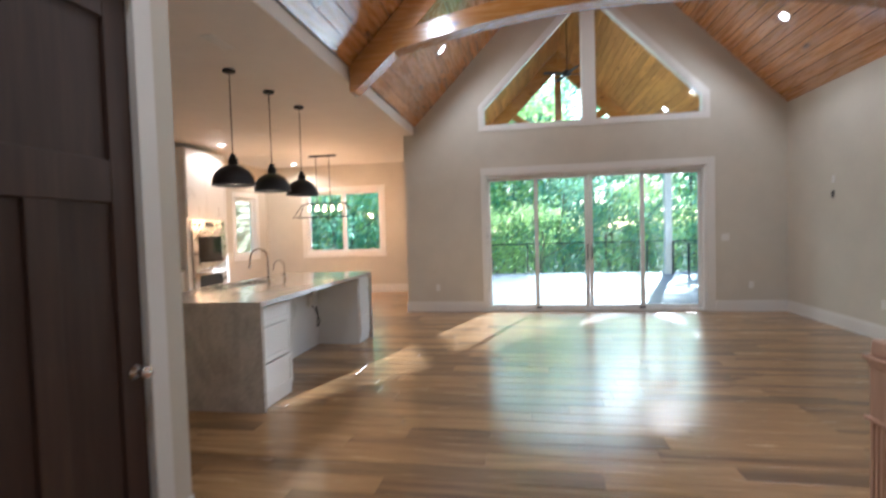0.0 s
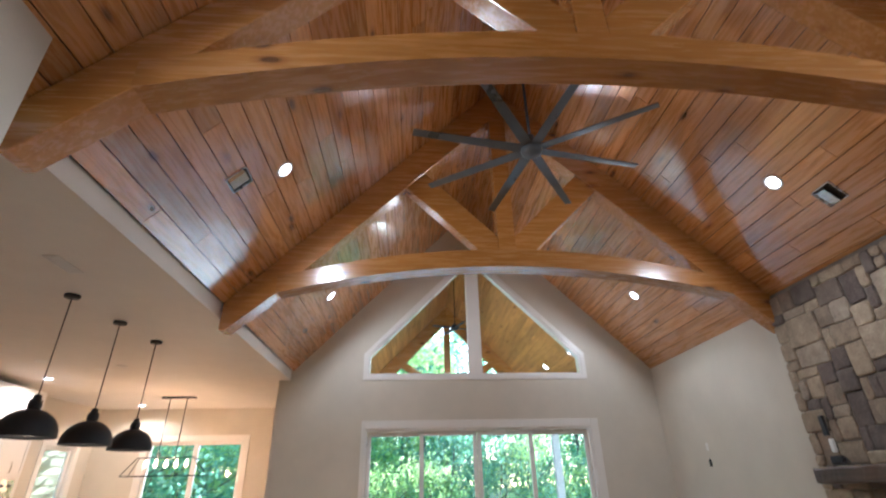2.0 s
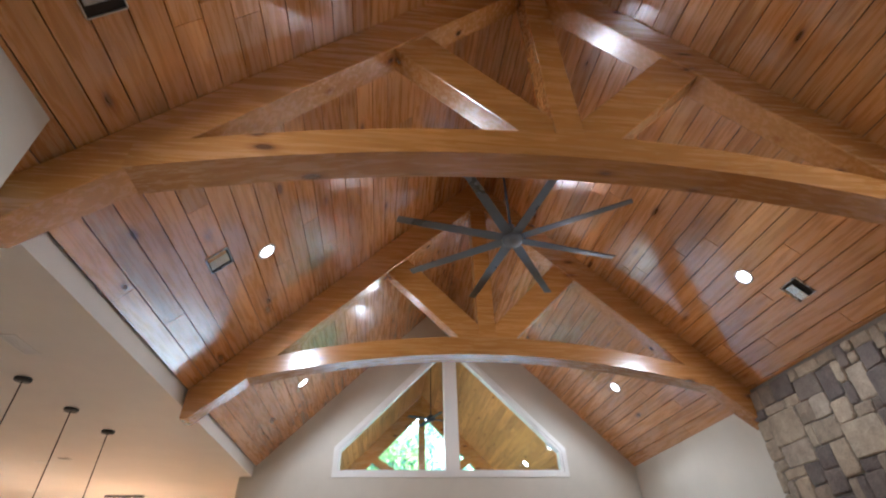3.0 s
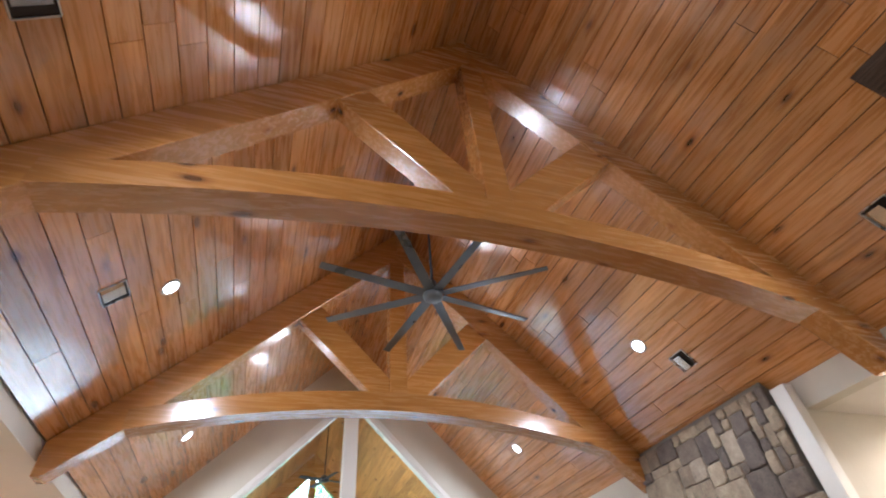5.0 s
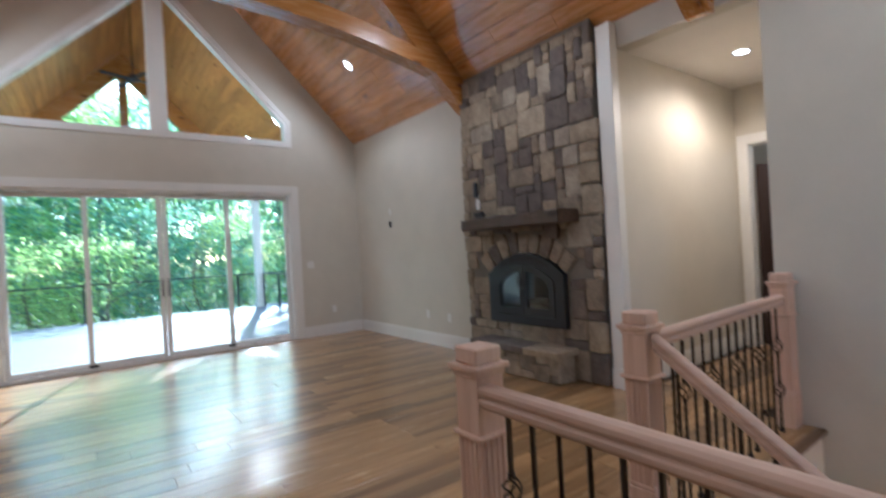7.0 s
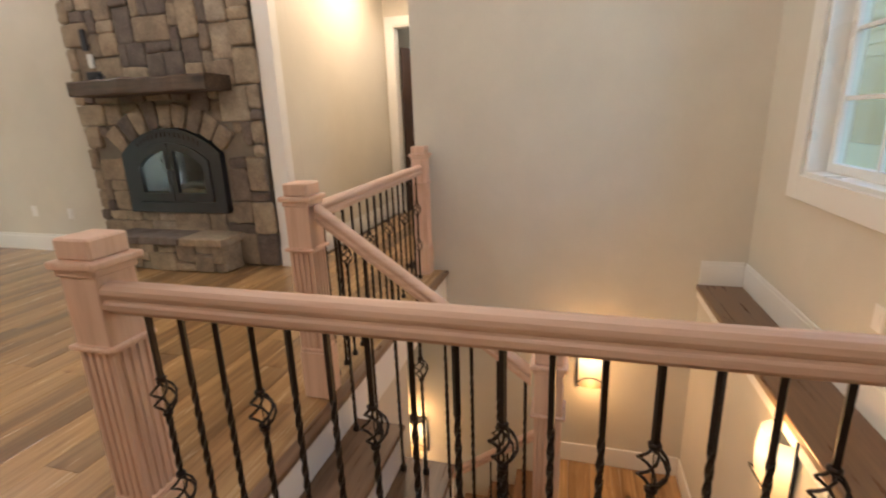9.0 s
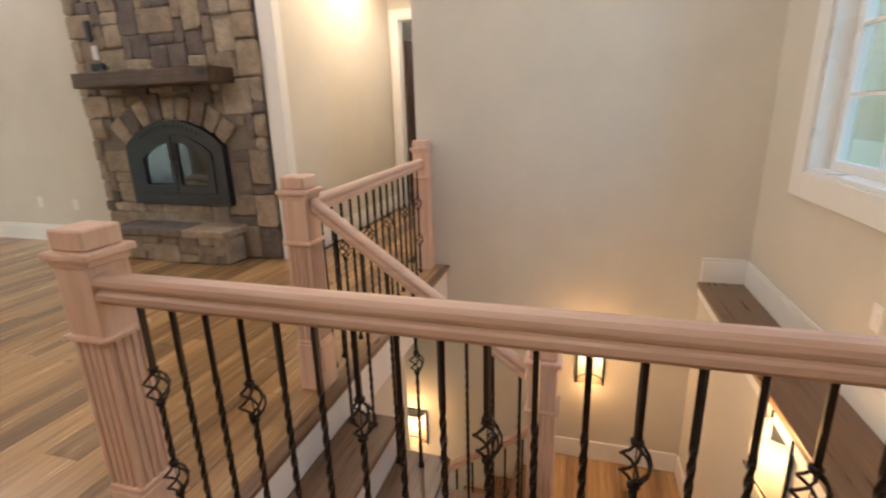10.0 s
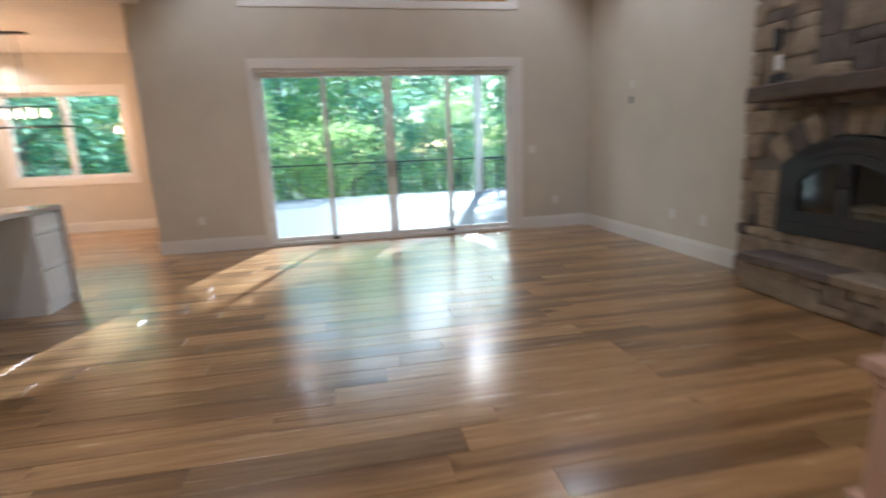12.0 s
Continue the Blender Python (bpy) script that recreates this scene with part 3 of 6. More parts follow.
# ceiling fan with eight blades
FX, FY, FZ = 2.45, 4.71, 4.44
fan = thing("ceiling_fan", (FX, FY, FZ), "large dark grey eight-bladed ceiling fan on a downrod", "ceiling fan")
bm = B()
lathe(bm, [(0.001, -0.075), (0.07, -0.07), (0.095, -0.045), (0.10, 0.0), (0.09, 0.03), (0.045, 0.045), (0.04, 0.15), (0.001, 0.155)], (FX, FY, FZ), 32)
part("motor", bm, FANGREY, fan)
bm = B()
tube(bm, [(FX, FY, FZ + 0.14), (FX, FY, ZR - 0.12)], 0.014, 10)
part("downrod", bm, BLACK, fan)
bm = B()
lathe(bm, [(0.015, -0.2), (0.05, -0.16), (0.075, -0.02), (0.075, 0.0)], (FX, FY, ZR - 0.03), 24)
part("canopy", bm, BLACK, fan)
for k in range(8):
    bm = B()
    prof = [(-0.05, 0.0), (0.05, 0.012), (0.052, 0.004), (-0.048, -0.009)]
    prism(bm, prof, 0, 0.10, 1.13)
    for v in bm.verts:
        v.co.y *= 1.0 - 0.28 * (v.co.x / 1.13)
    bmesh.ops.transform(bm, matrix=pose(FX, FY, FZ - 0.01, 0, 0, 11 + 45 * k), verts=bm.verts)
    part("blade", bm, FANGREY, fan)


# ---------- glass doors and windows ----------
def frame_boxes(bm, x0, x1, z0, z1, w, y0, y1, bevel=0.003):
    box(bm, x0, y0, z0, x0 + w, y1, z1, bevel)
    box(bm, x1 - w, y0, z0, x1, y1, z1, bevel)
    box(bm, x0 + w, y0, z1 - w, x1 - w, y1, z1, bevel)
    box(bm, x0 + w, y0, z0, x1 - w, y1, z0 + w, bevel)


door = tagged(new("door_sliding"), "white four-panel sliding glass doors, shut", "glass door", kind="structure")
door.location = (XM, YF, 0)
bm = B()
box(bm, SX0 - 0.05, YF - 0.022, 0.0, SX0 + 0.01, YF - 0.001, SZ + 0.12, 0.004)
box(bm, SX1 - 0.01, YF - 0.022, 0.0, SX1 + 0.12, YF - 0.001, SZ + 0.12, 0.004)
box(bm, SX0 + 0.01, YF - 0.022, SZ - 0.01, SX1 - 0.01, YF - 0.001, SZ + 0.12, 0.004)
part("casing", bm, TRIM, door, "white flat casing")
bm = B()
frame_boxes(bm, SX0 + 0.002, SX1 - 0.002, 0.0, SZ - 0.002, 0.045, YF + 0.002, YF + 0.15)
part("door_frame", bm, VINYL, door)
edges = [SX0 + 0.045, 1.50, 2.40, 3.29, SX1 - 0.045]
for i in range(4):
    y = YF + (0.045 if i in (1, 2) else 0.095)
    a, b = edges[i] - (0.03 if i in (1, 3) else 0), edges[i + 1] + (0.03 if i in (0, 2) else 0)
    if i == 1: b -= 0.004
    if i == 2: a += 0.004
    bm = B()
    frame_boxes(bm, a, b, 0.045, SZ - 0.05, 0.062, y, y + 0.04)
    sash = part("sash", bm, VINYL, door)
    bm = B()
    box(bm, a + 0.062, y + 0.018, 0.107, b - 0.062, y + 0.022, SZ - 0.112)
    g = part("pane", bm, GLASS, sash)
    g.visible_shadow = False
for x in (2.365, 2.44):
    bm = B()
    tube(bm, [(x, YF + 0.044, 0.92), (x, YF + 0.005, 0.94), (x, YF + 0.005, 1.16), (x, YF + 0.044, 1.18)], 0.009, 8)
    part("pull_handle", bm, BLACK, door, "dark pull handle")
for x in (1.52, 3.27):
    bm = B()
    box(bm, x - 0.05, YF + 0.02, 0.05, x + 0.05, YF + 0.045, 0.085, 0.004)
    part("foot_latch", bm, BLACK, door, "dark foot latch")

tri = tagged(new("window_gable"), "white pentagonal gable window over the doors", "window", kind="structure")
tri.location = (XM, YF, WZ0)


def inset(pts, d):
    """The convex outline moved inwards by d."""
    n = len(pts)
    out = []
    for i in range(n):
        p0, p1, p2 = Vector(pts[i - 1]), Vector(pts[i]), Vector(pts[(i + 1) % n])
        a, b = (p1 - p0).normalized(), (p2 - p1).normalized()
        na, nb = Vector((-a.y, a.x)), Vector((-b.y, b.x))
        k = d / (1 + na.dot(nb))
        out.append(tuple(p1 + (na + nb) * k))
    return out


def ring(bm, outer, inner, y0, y1):
    n = len(outer)
    for i in range(n):
        j = (i + 1) % n
        prism(bm, [outer[i], outer[j], inner[j], inner[i]], 1, y0, y1)


pent = [(WX0, WZ0), (WX1, WZ0), (WX1, WZ1), (XM, WAP), (WX0, WZ1)]
bm = B()
ring(bm, inset(pent, -0.06), inset(pent, 0.012), YF - 0.022, YF - 0.001)
part("casing", bm, TRIM, tri, "white flat casing")
bm = B()
ring(bm, inset(pent, 0.002), inset(pent, 0.05), YF + 0.002, YF + 0.15)
part("window_frame", bm, VINYL, tri)
bm = B()
box(bm, 2.315, YF - 0.02, WZ0 + 0.01, 2.545, YF + 0.15, WAP - 0.16, 0.004)
part("mullion", bm, TRIM, tri, "wide white centre mullion")
for s in (-1, 1):
    bm = B()
    x0, x1 = (WX0 + 0.05, 2.314) if s < 0 else (2.546, WX1 - 0.05)
    za, zb = WZ1 - 0.02, WZ1 - 0.02 + (x1 - x0) * SL
    pts = [(x0, WZ0 + 0.05), (x1, WZ0 + 0.05), (x1, zb), (x0, za)] if s < 0 else [(x0, WZ0 + 0.05), (x1, WZ0 + 0.05), (x1, za), (x0, zb)]
    prism(bm, pts, 1, YF + 0.08, YF + 0.084)
    g = part("pane", bm, GLASS, tri)
    g.visible_shadow = False


def window(name, axis, wall, into, a0, a1, z0, z1, label, cols=2, sashes=True, grid=None, casing=0.11, deep=0.06):
    """A cased window. axis 1: in a wall of constant y; 0: of constant x. into: +1 or -1, the way out of the room."""
    t = tagged(new(name), label, "window", kind="structure")

    def bx(bm, a, b, d0, d1, za, zb, bev=0.003):
        d0, d1 = sorted((wall + into * d0, wall + into * d1))
        if axis == 1:
            box(bm, a, d0, za, b, d1, zb, bev)
        else:
            box(bm, d0, a, za, d1, b, zb, bev)
    bm = B()
    c = casing
    bx(bm, a0 - c, a0 + 0.008, -0.02, -0.001, z0 - c, z1 + c)
    bx(bm, a1 - 0.008, a1 + c, -0.02, -0.001, z0 - c, z1 + c)
    bx(bm, a0 + 0.008, a1 - 0.008, -0.02, -0.001, z1 - 0.008, z1 + c)
    bx(bm, a0 + 0.008, a1 - 0.008, -0.02, -0.001, z0 - c, z0 + 0.008)
    part("casing", bm, TRIM, t)
    bm = B()
    for p in ((a0 + 0.001, a0 + 0.03, z0, z1), (a1 - 0.03, a1 - 0.001, z0, z1), (a0 + 0.03, a1 - 0.03, z1 - 0.03, z1 - 0.001), (a0 + 0.03, a1 - 0.03, z0 + 0.001, z0 + 0.03)):
        bx(bm, p[0], p[1], 0.001, 0.15, p[2], p[3])
    part("window_frame", bm, VINYL, t)
    w = (a1 - a0 - 0.06) / cols
    for i in range(cols):
        l, r = a0 + 0.03 + i * w + 0.004, a0 + 0.03 + (i + 1) * w - 0.004
        bm = B()
        f = 0.05
        for p in ((l, l + f, z0 + 0.03, z1 - 0.03), (r - f, r, z0 + 0.03, z1 - 0.03), (l + f, r - f, z1 - 0.03 - f, z1 - 0.03), (l + f, r - f, z0 + 0.03, z0 + 0.03 + f)):
            bx(bm, p[0], p[1], deep, deep + 0.05, p[2], p[3])
        s = part("sash", bm, VINYL, t)
        bm = B()
        bx(bm, l + f, r - f, deep + 0.023, deep + 0.027, z0 + 0.03 + f, z1 - 0.03 - f, 0)
        g = part("pane", bm, GLASS, s)
        g.visible_shadow = False
        if grid:
            gc, gr = grid
            bm = B()
            for k in range(1, gc):
                x = l + f + (r - l - 2 * f) * k / gc
                bx(bm, x - 0.011, x + 0.011, deep + 0.012, deep + 0.038, z0 + 0.03 + f, z1 - 0.03 - f, 0.002)
            for k in range(1, gr):
                z = z0 + 0.03 + f + (z1 - z0 - 0.06 - 2 * f) * k / gr
                bx(bm, l + f, r - f, deep + 0.010, deep + 0.040, z - 0.011, z + 0.011, 0.002)
            part("glazing_bar", bm, VINYL, s)
    return t


window("window_dining", 1, KY, 1, KW[0], KW[1], KW[2], KW[3], "white twin casement dining window facing the woods")
window("window_kitchen", 0, KX, -1, KS[0], KS[1], KS[2], KS[3], "white single kitchen window beside the cabinets", cols=1)
window("window_stair", 1, SY, -1, SW[0], SW[1], SW[2], SW[3], "white stair window with glazing bars", cols=2, grid=(2, 5), casing=0.13, deep=0.10)

# ---------- outside: porch, deck, ground, trees ----------
YP = 16.6
setting("deck_base", boxed(-0.7, T, -0.25, 9.0, 17.0, -0.055), GAP, "joists under the deck boards", "deck")
bm = B()
y = T + 0.01
while y < 16.95:
    box(bm, -0.7, y, -0.053, 9.0, y + 0.135, -0.028, 0.003)
    y += 0.141
setting("deck", bm, DECK, "grey composite deck boards in dappled sun", "deck")
slope_boards("porch_ceiling_west", 1, T, YP, XL - 0.25, XM, 3.64, 1.02, "stained pine boards under the porch roof", material=PORCH_PINE)
slope_boards("porch_ceiling_east", -1, T, YP, 2 * XM - XL + 0.25, XM, 3.64, 1.02, "stained pine boards under the porch roof", material=PORCH_PINE)
g = thing("porch_truss", (XM, YP, 3.4), "stained timber gable truss at the porch end", "truss")
PZ = 3.64 + (XM - XL + 0.25) * 1.02
for s in (1, -1):
    bm = B()
    prism(bm, [(XM, PZ - 0.02), (XM, PZ - 0.58), (XM - s * 3.35, 3.09), (XM - s * 3.35, 3.62)], 1, YP - 0.2, YP)
    part("rafter", bm, BEAM, g)
    bm = B()
    prism(bm, [(XM - s * 0.09, 4.35), (XM - s * 0.09, 4.15), (XM - s * 0.25, 4.15), (XM - s * 1.55, 5.05), (XM - s * 1.42, 5.2)], 1, YP - 0.18, YP - 0.02)
    part("brace", bm, BEAM, g)
bm = B()
box(bm, XM - 0.1, YP - 0.19, 4.1, XM + 0.1, YP - 0.01, PZ - 0.3, 0.005)
part("king_post", bm, BEAM, g)
for x in (5.62, -0.62):
    c = thing("porch_column", (x, 16.35, -0.03), "white square porch column", "column", "porch columns")
    part("shaft", boxed(x - 0.1, 16.25, 0.1, x + 0.1, 16.45, 3.3, bevel=0.008), TRIM, c)
    part("base", boxed(x - 0.13, 16.22, -0.03, x + 0.13, 16.48, 0.12, bevel=0.008), TRIM, c)
    part("capital", boxed(x - 0.13, 16.22, 3.3, x + 0.13, 16.48, 3.42, bevel=0.008), TRIM, c)
for x, y in ((4.98, 12.05), (4.96, 14.1), (-0.10, 12.05), (-0.09, 14.1)):
    s = 1 if x < XM else -1
    z = PZ - abs(x - XM) * 1.02
    n = Vector((s * 1.02, 0, -1)).normalized()
    bm = B()
    lathe(bm, [(0.0005, 0.006), (0.07, 0.005), (0.085, 0.0)], (0, 0, 0), 24)
    bmesh.ops.transform(bm, matrix=Matrix.Translation(Vector((x, y, z))) @ n.to_track_quat("Z", "Y").to_matrix().to_4x4(), verts=bm.verts)
    solid("recessed_light", (x, y, z), bm, CAN_ON, "lit recessed lamp in the porch ceiling", "ceiling light", "porch lamps")
    lamp("porch_lamp", "SPOT", Vector((x, y, z)) + n * 0.05, 40, (1.0, 0.86, 0.68), 0.06, 150, Vector((x, y, z)) + n)
pf = thing("porch_fan", (XM, 13.3, 5.35), "small dark ceiling fan hanging under the porch roof", "ceiling fan")
bm = B()
tube(bm, [(XM, 13.3, 5.4), (XM, 13.3, PZ - 0.05)], 0.013, 8)
part("downrod", bm, BLACK, pf)
bm = B()
lathe(bm, [(0.001, -0.08), (0.09, -0.06), (0.11, 0), (0.05, 0.08), (0.001, 0.09)], (XM, 13.3, 5.35), 20)
part("motor", bm, BLACK, pf)
for k in range(4):
    bm = B()
    box(bm, 0.09, -0.06, -0.006, 0.62, 0.06, 0.006, 0.003)
    bmesh.ops.transform(bm, matrix=pose(XM, 13.3, 5.33, 8, 0, 20 + 90 * k), verts=bm.verts)
    part("blade", bm, BLACK, pf)


def deck_rail(p0, p1, posts):
    """Black metal deck rail with thin horizontal cables."""
    p0, p1 = Vector(p0), Vector(p1)
    t = thing("deck_rail", p0, "black metal deck railing with thin cables", "railing", "deck railings")
    for k in range(posts + 1):
        q = p0.lerp(p1, k / posts)
        part("post", boxed(q.x - 0.025, q.y - 0.025, q.z, q.x + 0.025, q.y + 0.025, q.z + 0.98, bevel=0.003), BLACK, t)
    for z, r in [(0.99, 0.022)] + [(0.1 + 0.11 * k, 0.004) for k in range(8)]:
        bm = B()
        tube(bm, [p0 + Vector((0, 0, z)), p1 + Vector((0, 0, z))], r, 6)
        part("top_rail" if r > 0.01 else "cable", bm, BLACK, t)


deck_rail((-0.5, 16.9, -0.03), (8.9, 16.9, -0.03), 5)
deck_rail((5.72, 12.0, -0.03), (5.72, 16.2, -0.03), 3)

bm = B()
for r0, r1, z0, z1 in ((0, 22, -3.2, -3.2), (22, 60, -3.2, -3.6), (60, 900, -3.6, -3.6)):
    n = 48
    a = [bm.verts.new((2 + r0 * math.cos(2 * math.pi * k / n), 8 + r0 * math.sin(2 * math.pi * k / n), z0)) for k in range(n)] if r0 else [bm.verts.new((2, 8, z0))]
    c = [bm.verts.new((2 + r1 * math.cos(2 * math.pi * k / n), 8 + r1 * math.sin(2 * math.pi * k / n), z1)) for k in range(n)]
    for k in range(n):
        bm.faces.new((a[k], c[k], c[(k + 1) % n], a[(k + 1) % n]) if r0 else (a[0], c[k], c[(k + 1) % n]))
bmesh.ops.remove_doubles(bm, verts=bm.verts, dist=0.001)
bmesh.ops.recalc_face_normals(bm, faces=bm.faces)
setting("ground", bm, SOIL, "green and brown woodland ground", "ground")


def leaves_mesh(name, material, clumps, per, size, seed, radius, height, low):
    """A crown of many small bent leaves in clumps, uneven, with gaps."""
    rng = random.Random(seed)
    verts, faces = [], []
    for _ in range(clumps):
        h = rng.random() ** 0.8
        ang, rr = rng.uniform(0, 6.283), radius * (0.35 + 0.65 * rng.random() ** 0.5) * math.sin(math.pi * (0.12 + 0.8 * h))
        c = Vector((rr * math.cos(ang), rr * math.sin(ang), low + height * h))
        spread = rng.uniform(0.35, 0.85)
        for _ in range(per):
            p = c + Vector((rng.gauss(0, spread), rng.gauss(0, spread), rng.gauss(0, spread * 0.45)))
            d = Vector((rng.gauss(0, 1), rng.gauss(0, 1), rng.gauss(-0.2, 0.5))).normalized()
            s = d.cross(Vector((rng.gauss(0, 0.4), rng.gauss(0, 0.4), 1))).normalized()
            l, w = size * rng.uniform(0.7, 1.5), size * rng.uniform(0.28, 0.45)
            u = d.cross(s) * (0.15 * l)
            i = len(verts)
            verts += [tuple(p), tuple(p + d * (l * 0.5) + s * w + u), tuple(p + d * l), tuple(p + d * (l * 0.5) - s * w + u)]
            faces += [(i, i + 1, i + 2), (i, i + 2, i + 3)]
    me = bpy.data.meshes.new(name)
    me.from_pydata(verts, [], faces)
    me.materials.append(material)
    return me


def tree(seed, material, height, radius, low, clumps, per, size):
    rng = random.Random(seed)
    t = thing("tree", (0, 0, 0), "tall leafy woodland tree in sunlight", "tree", "woodland trees")
    bm = B()
    path = [Vector((0.12 * math.sin(k * 1.3 + seed), 0.12 * math.cos(k * 1.7 + seed), height * 0.85 * k / 7)) for k in range(8)]
    tube(bm, path, [0.13 * (1 - 0.11 * k) for k in range(8)], 9)
    part("trunk", bm, BARK, t)
    for k in range(7):
        a = k * 2.4 + seed
        z = low + (height - low) * (0.1 + 0.1 * k)
        q = Vector((0, 0, z))
        d = Vector((math.cos(a), math.sin(a), 0.55))
        bm = B()
        tube(bm, [q, q + d * radius * 0.4, q + d * radius * 0.75 + Vector((0, 0, 0.25))], [0.04, 0.026, 0.01], 6)
        part("limb", bm, BARK, t)
    part("crown", leaves_mesh("crown", material, clumps, per, size, seed, radius, height - low, low), material, t)
    return t


kinds = [tree(3, LEAF, 14, 3.4, 1.2, 150, 30, 0.27), tree(8, LEAF_B, 12.5, 3.2, 0.6, 140, 30, 0.25), tree(14, LEAF, 15, 3.6, 1.6, 150, 30, 0.28), tree(21, LEAF_B, 7.5, 2.5, 0.2, 100, 34, 0.15), tree(27, LEAF, 8.5, 2.6, 0.3, 100, 34, 0.16)]
rng = random.Random(77)
spots = []
for k in range(24):
    spots.append((-15 + 36 * ((k * 0.618) % 1), rng.uniform(20.2, 27)))
for k in range(60):
    spots.append((-32 + 72 * ((k * 0.618) % 1), 30 + 20 * (k / 60) + rng.uniform(0, 3)))

for k, (x, y) in enumerate(spots):
    src = kinds[3 + k % 2 if k < 24 else k % 3]
    s = rng.uniform(0.8, 1.1) if k < 24 else rng.uniform(0.85, 1.22)
    lateral = x - (y - YF) * math.tan(radians(SUN_AZ))
    if -4.8 < lateral < 6.0 and y < 44:                 # lower growth where the sun comes in
        top = (7.5, 8.5)[k % 2] if k < 24 else (14, 12.5, 15)[k % 3]
        s = min(s, (0.387 * (y - YF) + 1.4) / top)
    m = pose(x, y, -3.4, 0, 0, rng.uniform(0, 360)) @ Matrix.Scale(s, 4)
    c = copy_thing(src, m)
    c.scale = (s, s, s)
# two raised crowns added as sun blockers, to narrow the lit floor strip
high = tree(33, LEAF, 17.5, 2.9, 12.2, 110, 34, 0.27)
high.location = (11.3, 31.5, -1.6)
copy_thing(high, pose(13.7, 35.0, -0.6, 0, 0, 110))
for k in range(22):
    x = -34 + 3.4 * k + rng.uniform(-1, 1)
    if not 12.5 < x < 21.5:
        s = rng.uniform(1.4, 1.62)
        copy_thing(kinds[k % 3], pose(x, 54 + rng.uniform(0, 5), -3.5, 0, 0, rng.uniform(0, 360))).scale = (s, s, s)
for src, (x, y) in zip(kinds, ((-9.5, 17), (-12, 9), (-8.5, 22), (-12, 14), (-7.5, 18.5))):
    src.location = (x, y, -3.4)
setting("outside_siding_base", boxed(2.6, -3.3, -3.2, 17.0, -3.2, 3.4), SIDING, "sage green siding of the house's other wing", "facade")
# unseen block added east of the hall to keep direct sun off the siding
setting("siding_sun_block", boxed(9.6, 1.4, -3.2, 17.0, 5.6, 6.5), SIDING, "unseen sage green block added to shade the siding", "facade")
sid = thing("siding", (9, -3.2, 0), "sage green lapped siding boards", "siding")
for k in range(13):
    z = 0.63 + k * 0.2
    bm = B()
    prism(bm, [(-3.199, z), (-3.165, z), (-3.185, z + 0.205), (-3.199, z + 0.205)], 0, 2.6, 17.0)
    part("board", bm, SIDING, sid)
setting("outside_foundation", boxed(2.6, -3.19, -3.2, 17.0, -3.12, 0.62), plain("foundation_paint", (0.62, 0.57, 0.38), 0.6, grain=40, amount=0.06), "pale painted foundation band under the siding", "facade")

# sage green wing wall across from the dining room's side window
setting("outside_wing_wall", boxed(KX - 1.8, 8.0, -3.4, KX - 1.6, 15.4, 4.6), SIDING, "sage green wing wall outside the dining window", "facade")
wing = thing("siding", (KX - 1.6, 11.7, 0.2), "sage green lapped siding boards", "siding")
for k in range(16):
    z = 0.2 + k * 0.2
    bm = B()
    prism(bm, [(KX - 1.599, z), (KX - 1.565, z), (KX - 1.585, z + 0.205), (KX - 1.599, z + 0.205)], 1, 8.0, 15.4)
    part("board", bm, SIDING, wing)

# ---------- the fireplace ----------
fire = thing("fireplace", (5.40, 5.13, 0), "tall field-stone fireplace with arched black firebox", "fireplace")
FY0, FY1, FXB = 4.14, 6.13, 5.40
AC, AR, AH = (5.135, 0.495), 0.785, 0.555      # arch centre (y, z), radius, half width
bm = B()
prism(bm, [(FXB, 1.30), (XR - 0.002, 1.30), (XR - 0.002, ZE - 0.01), (FXB, ZE + 0.09)], 1, FY0 + 0.02, FY1 - 0.02)
box(bm, FXB, FY0 + 0.02, 0.0, XR - 0.002, FY1 - 0.02, 0.52)
box(bm, FXB, FY0 + 0.02, 0.52, XR - 0.002, 4.60, 1.30)
box(bm, FXB, 5.67, 0.52, XR - 0.002, FY1 - 0.02, 1.30)
part("mortar_backing", bm, MORTAR, fire, "recessed grey-brown mortar")


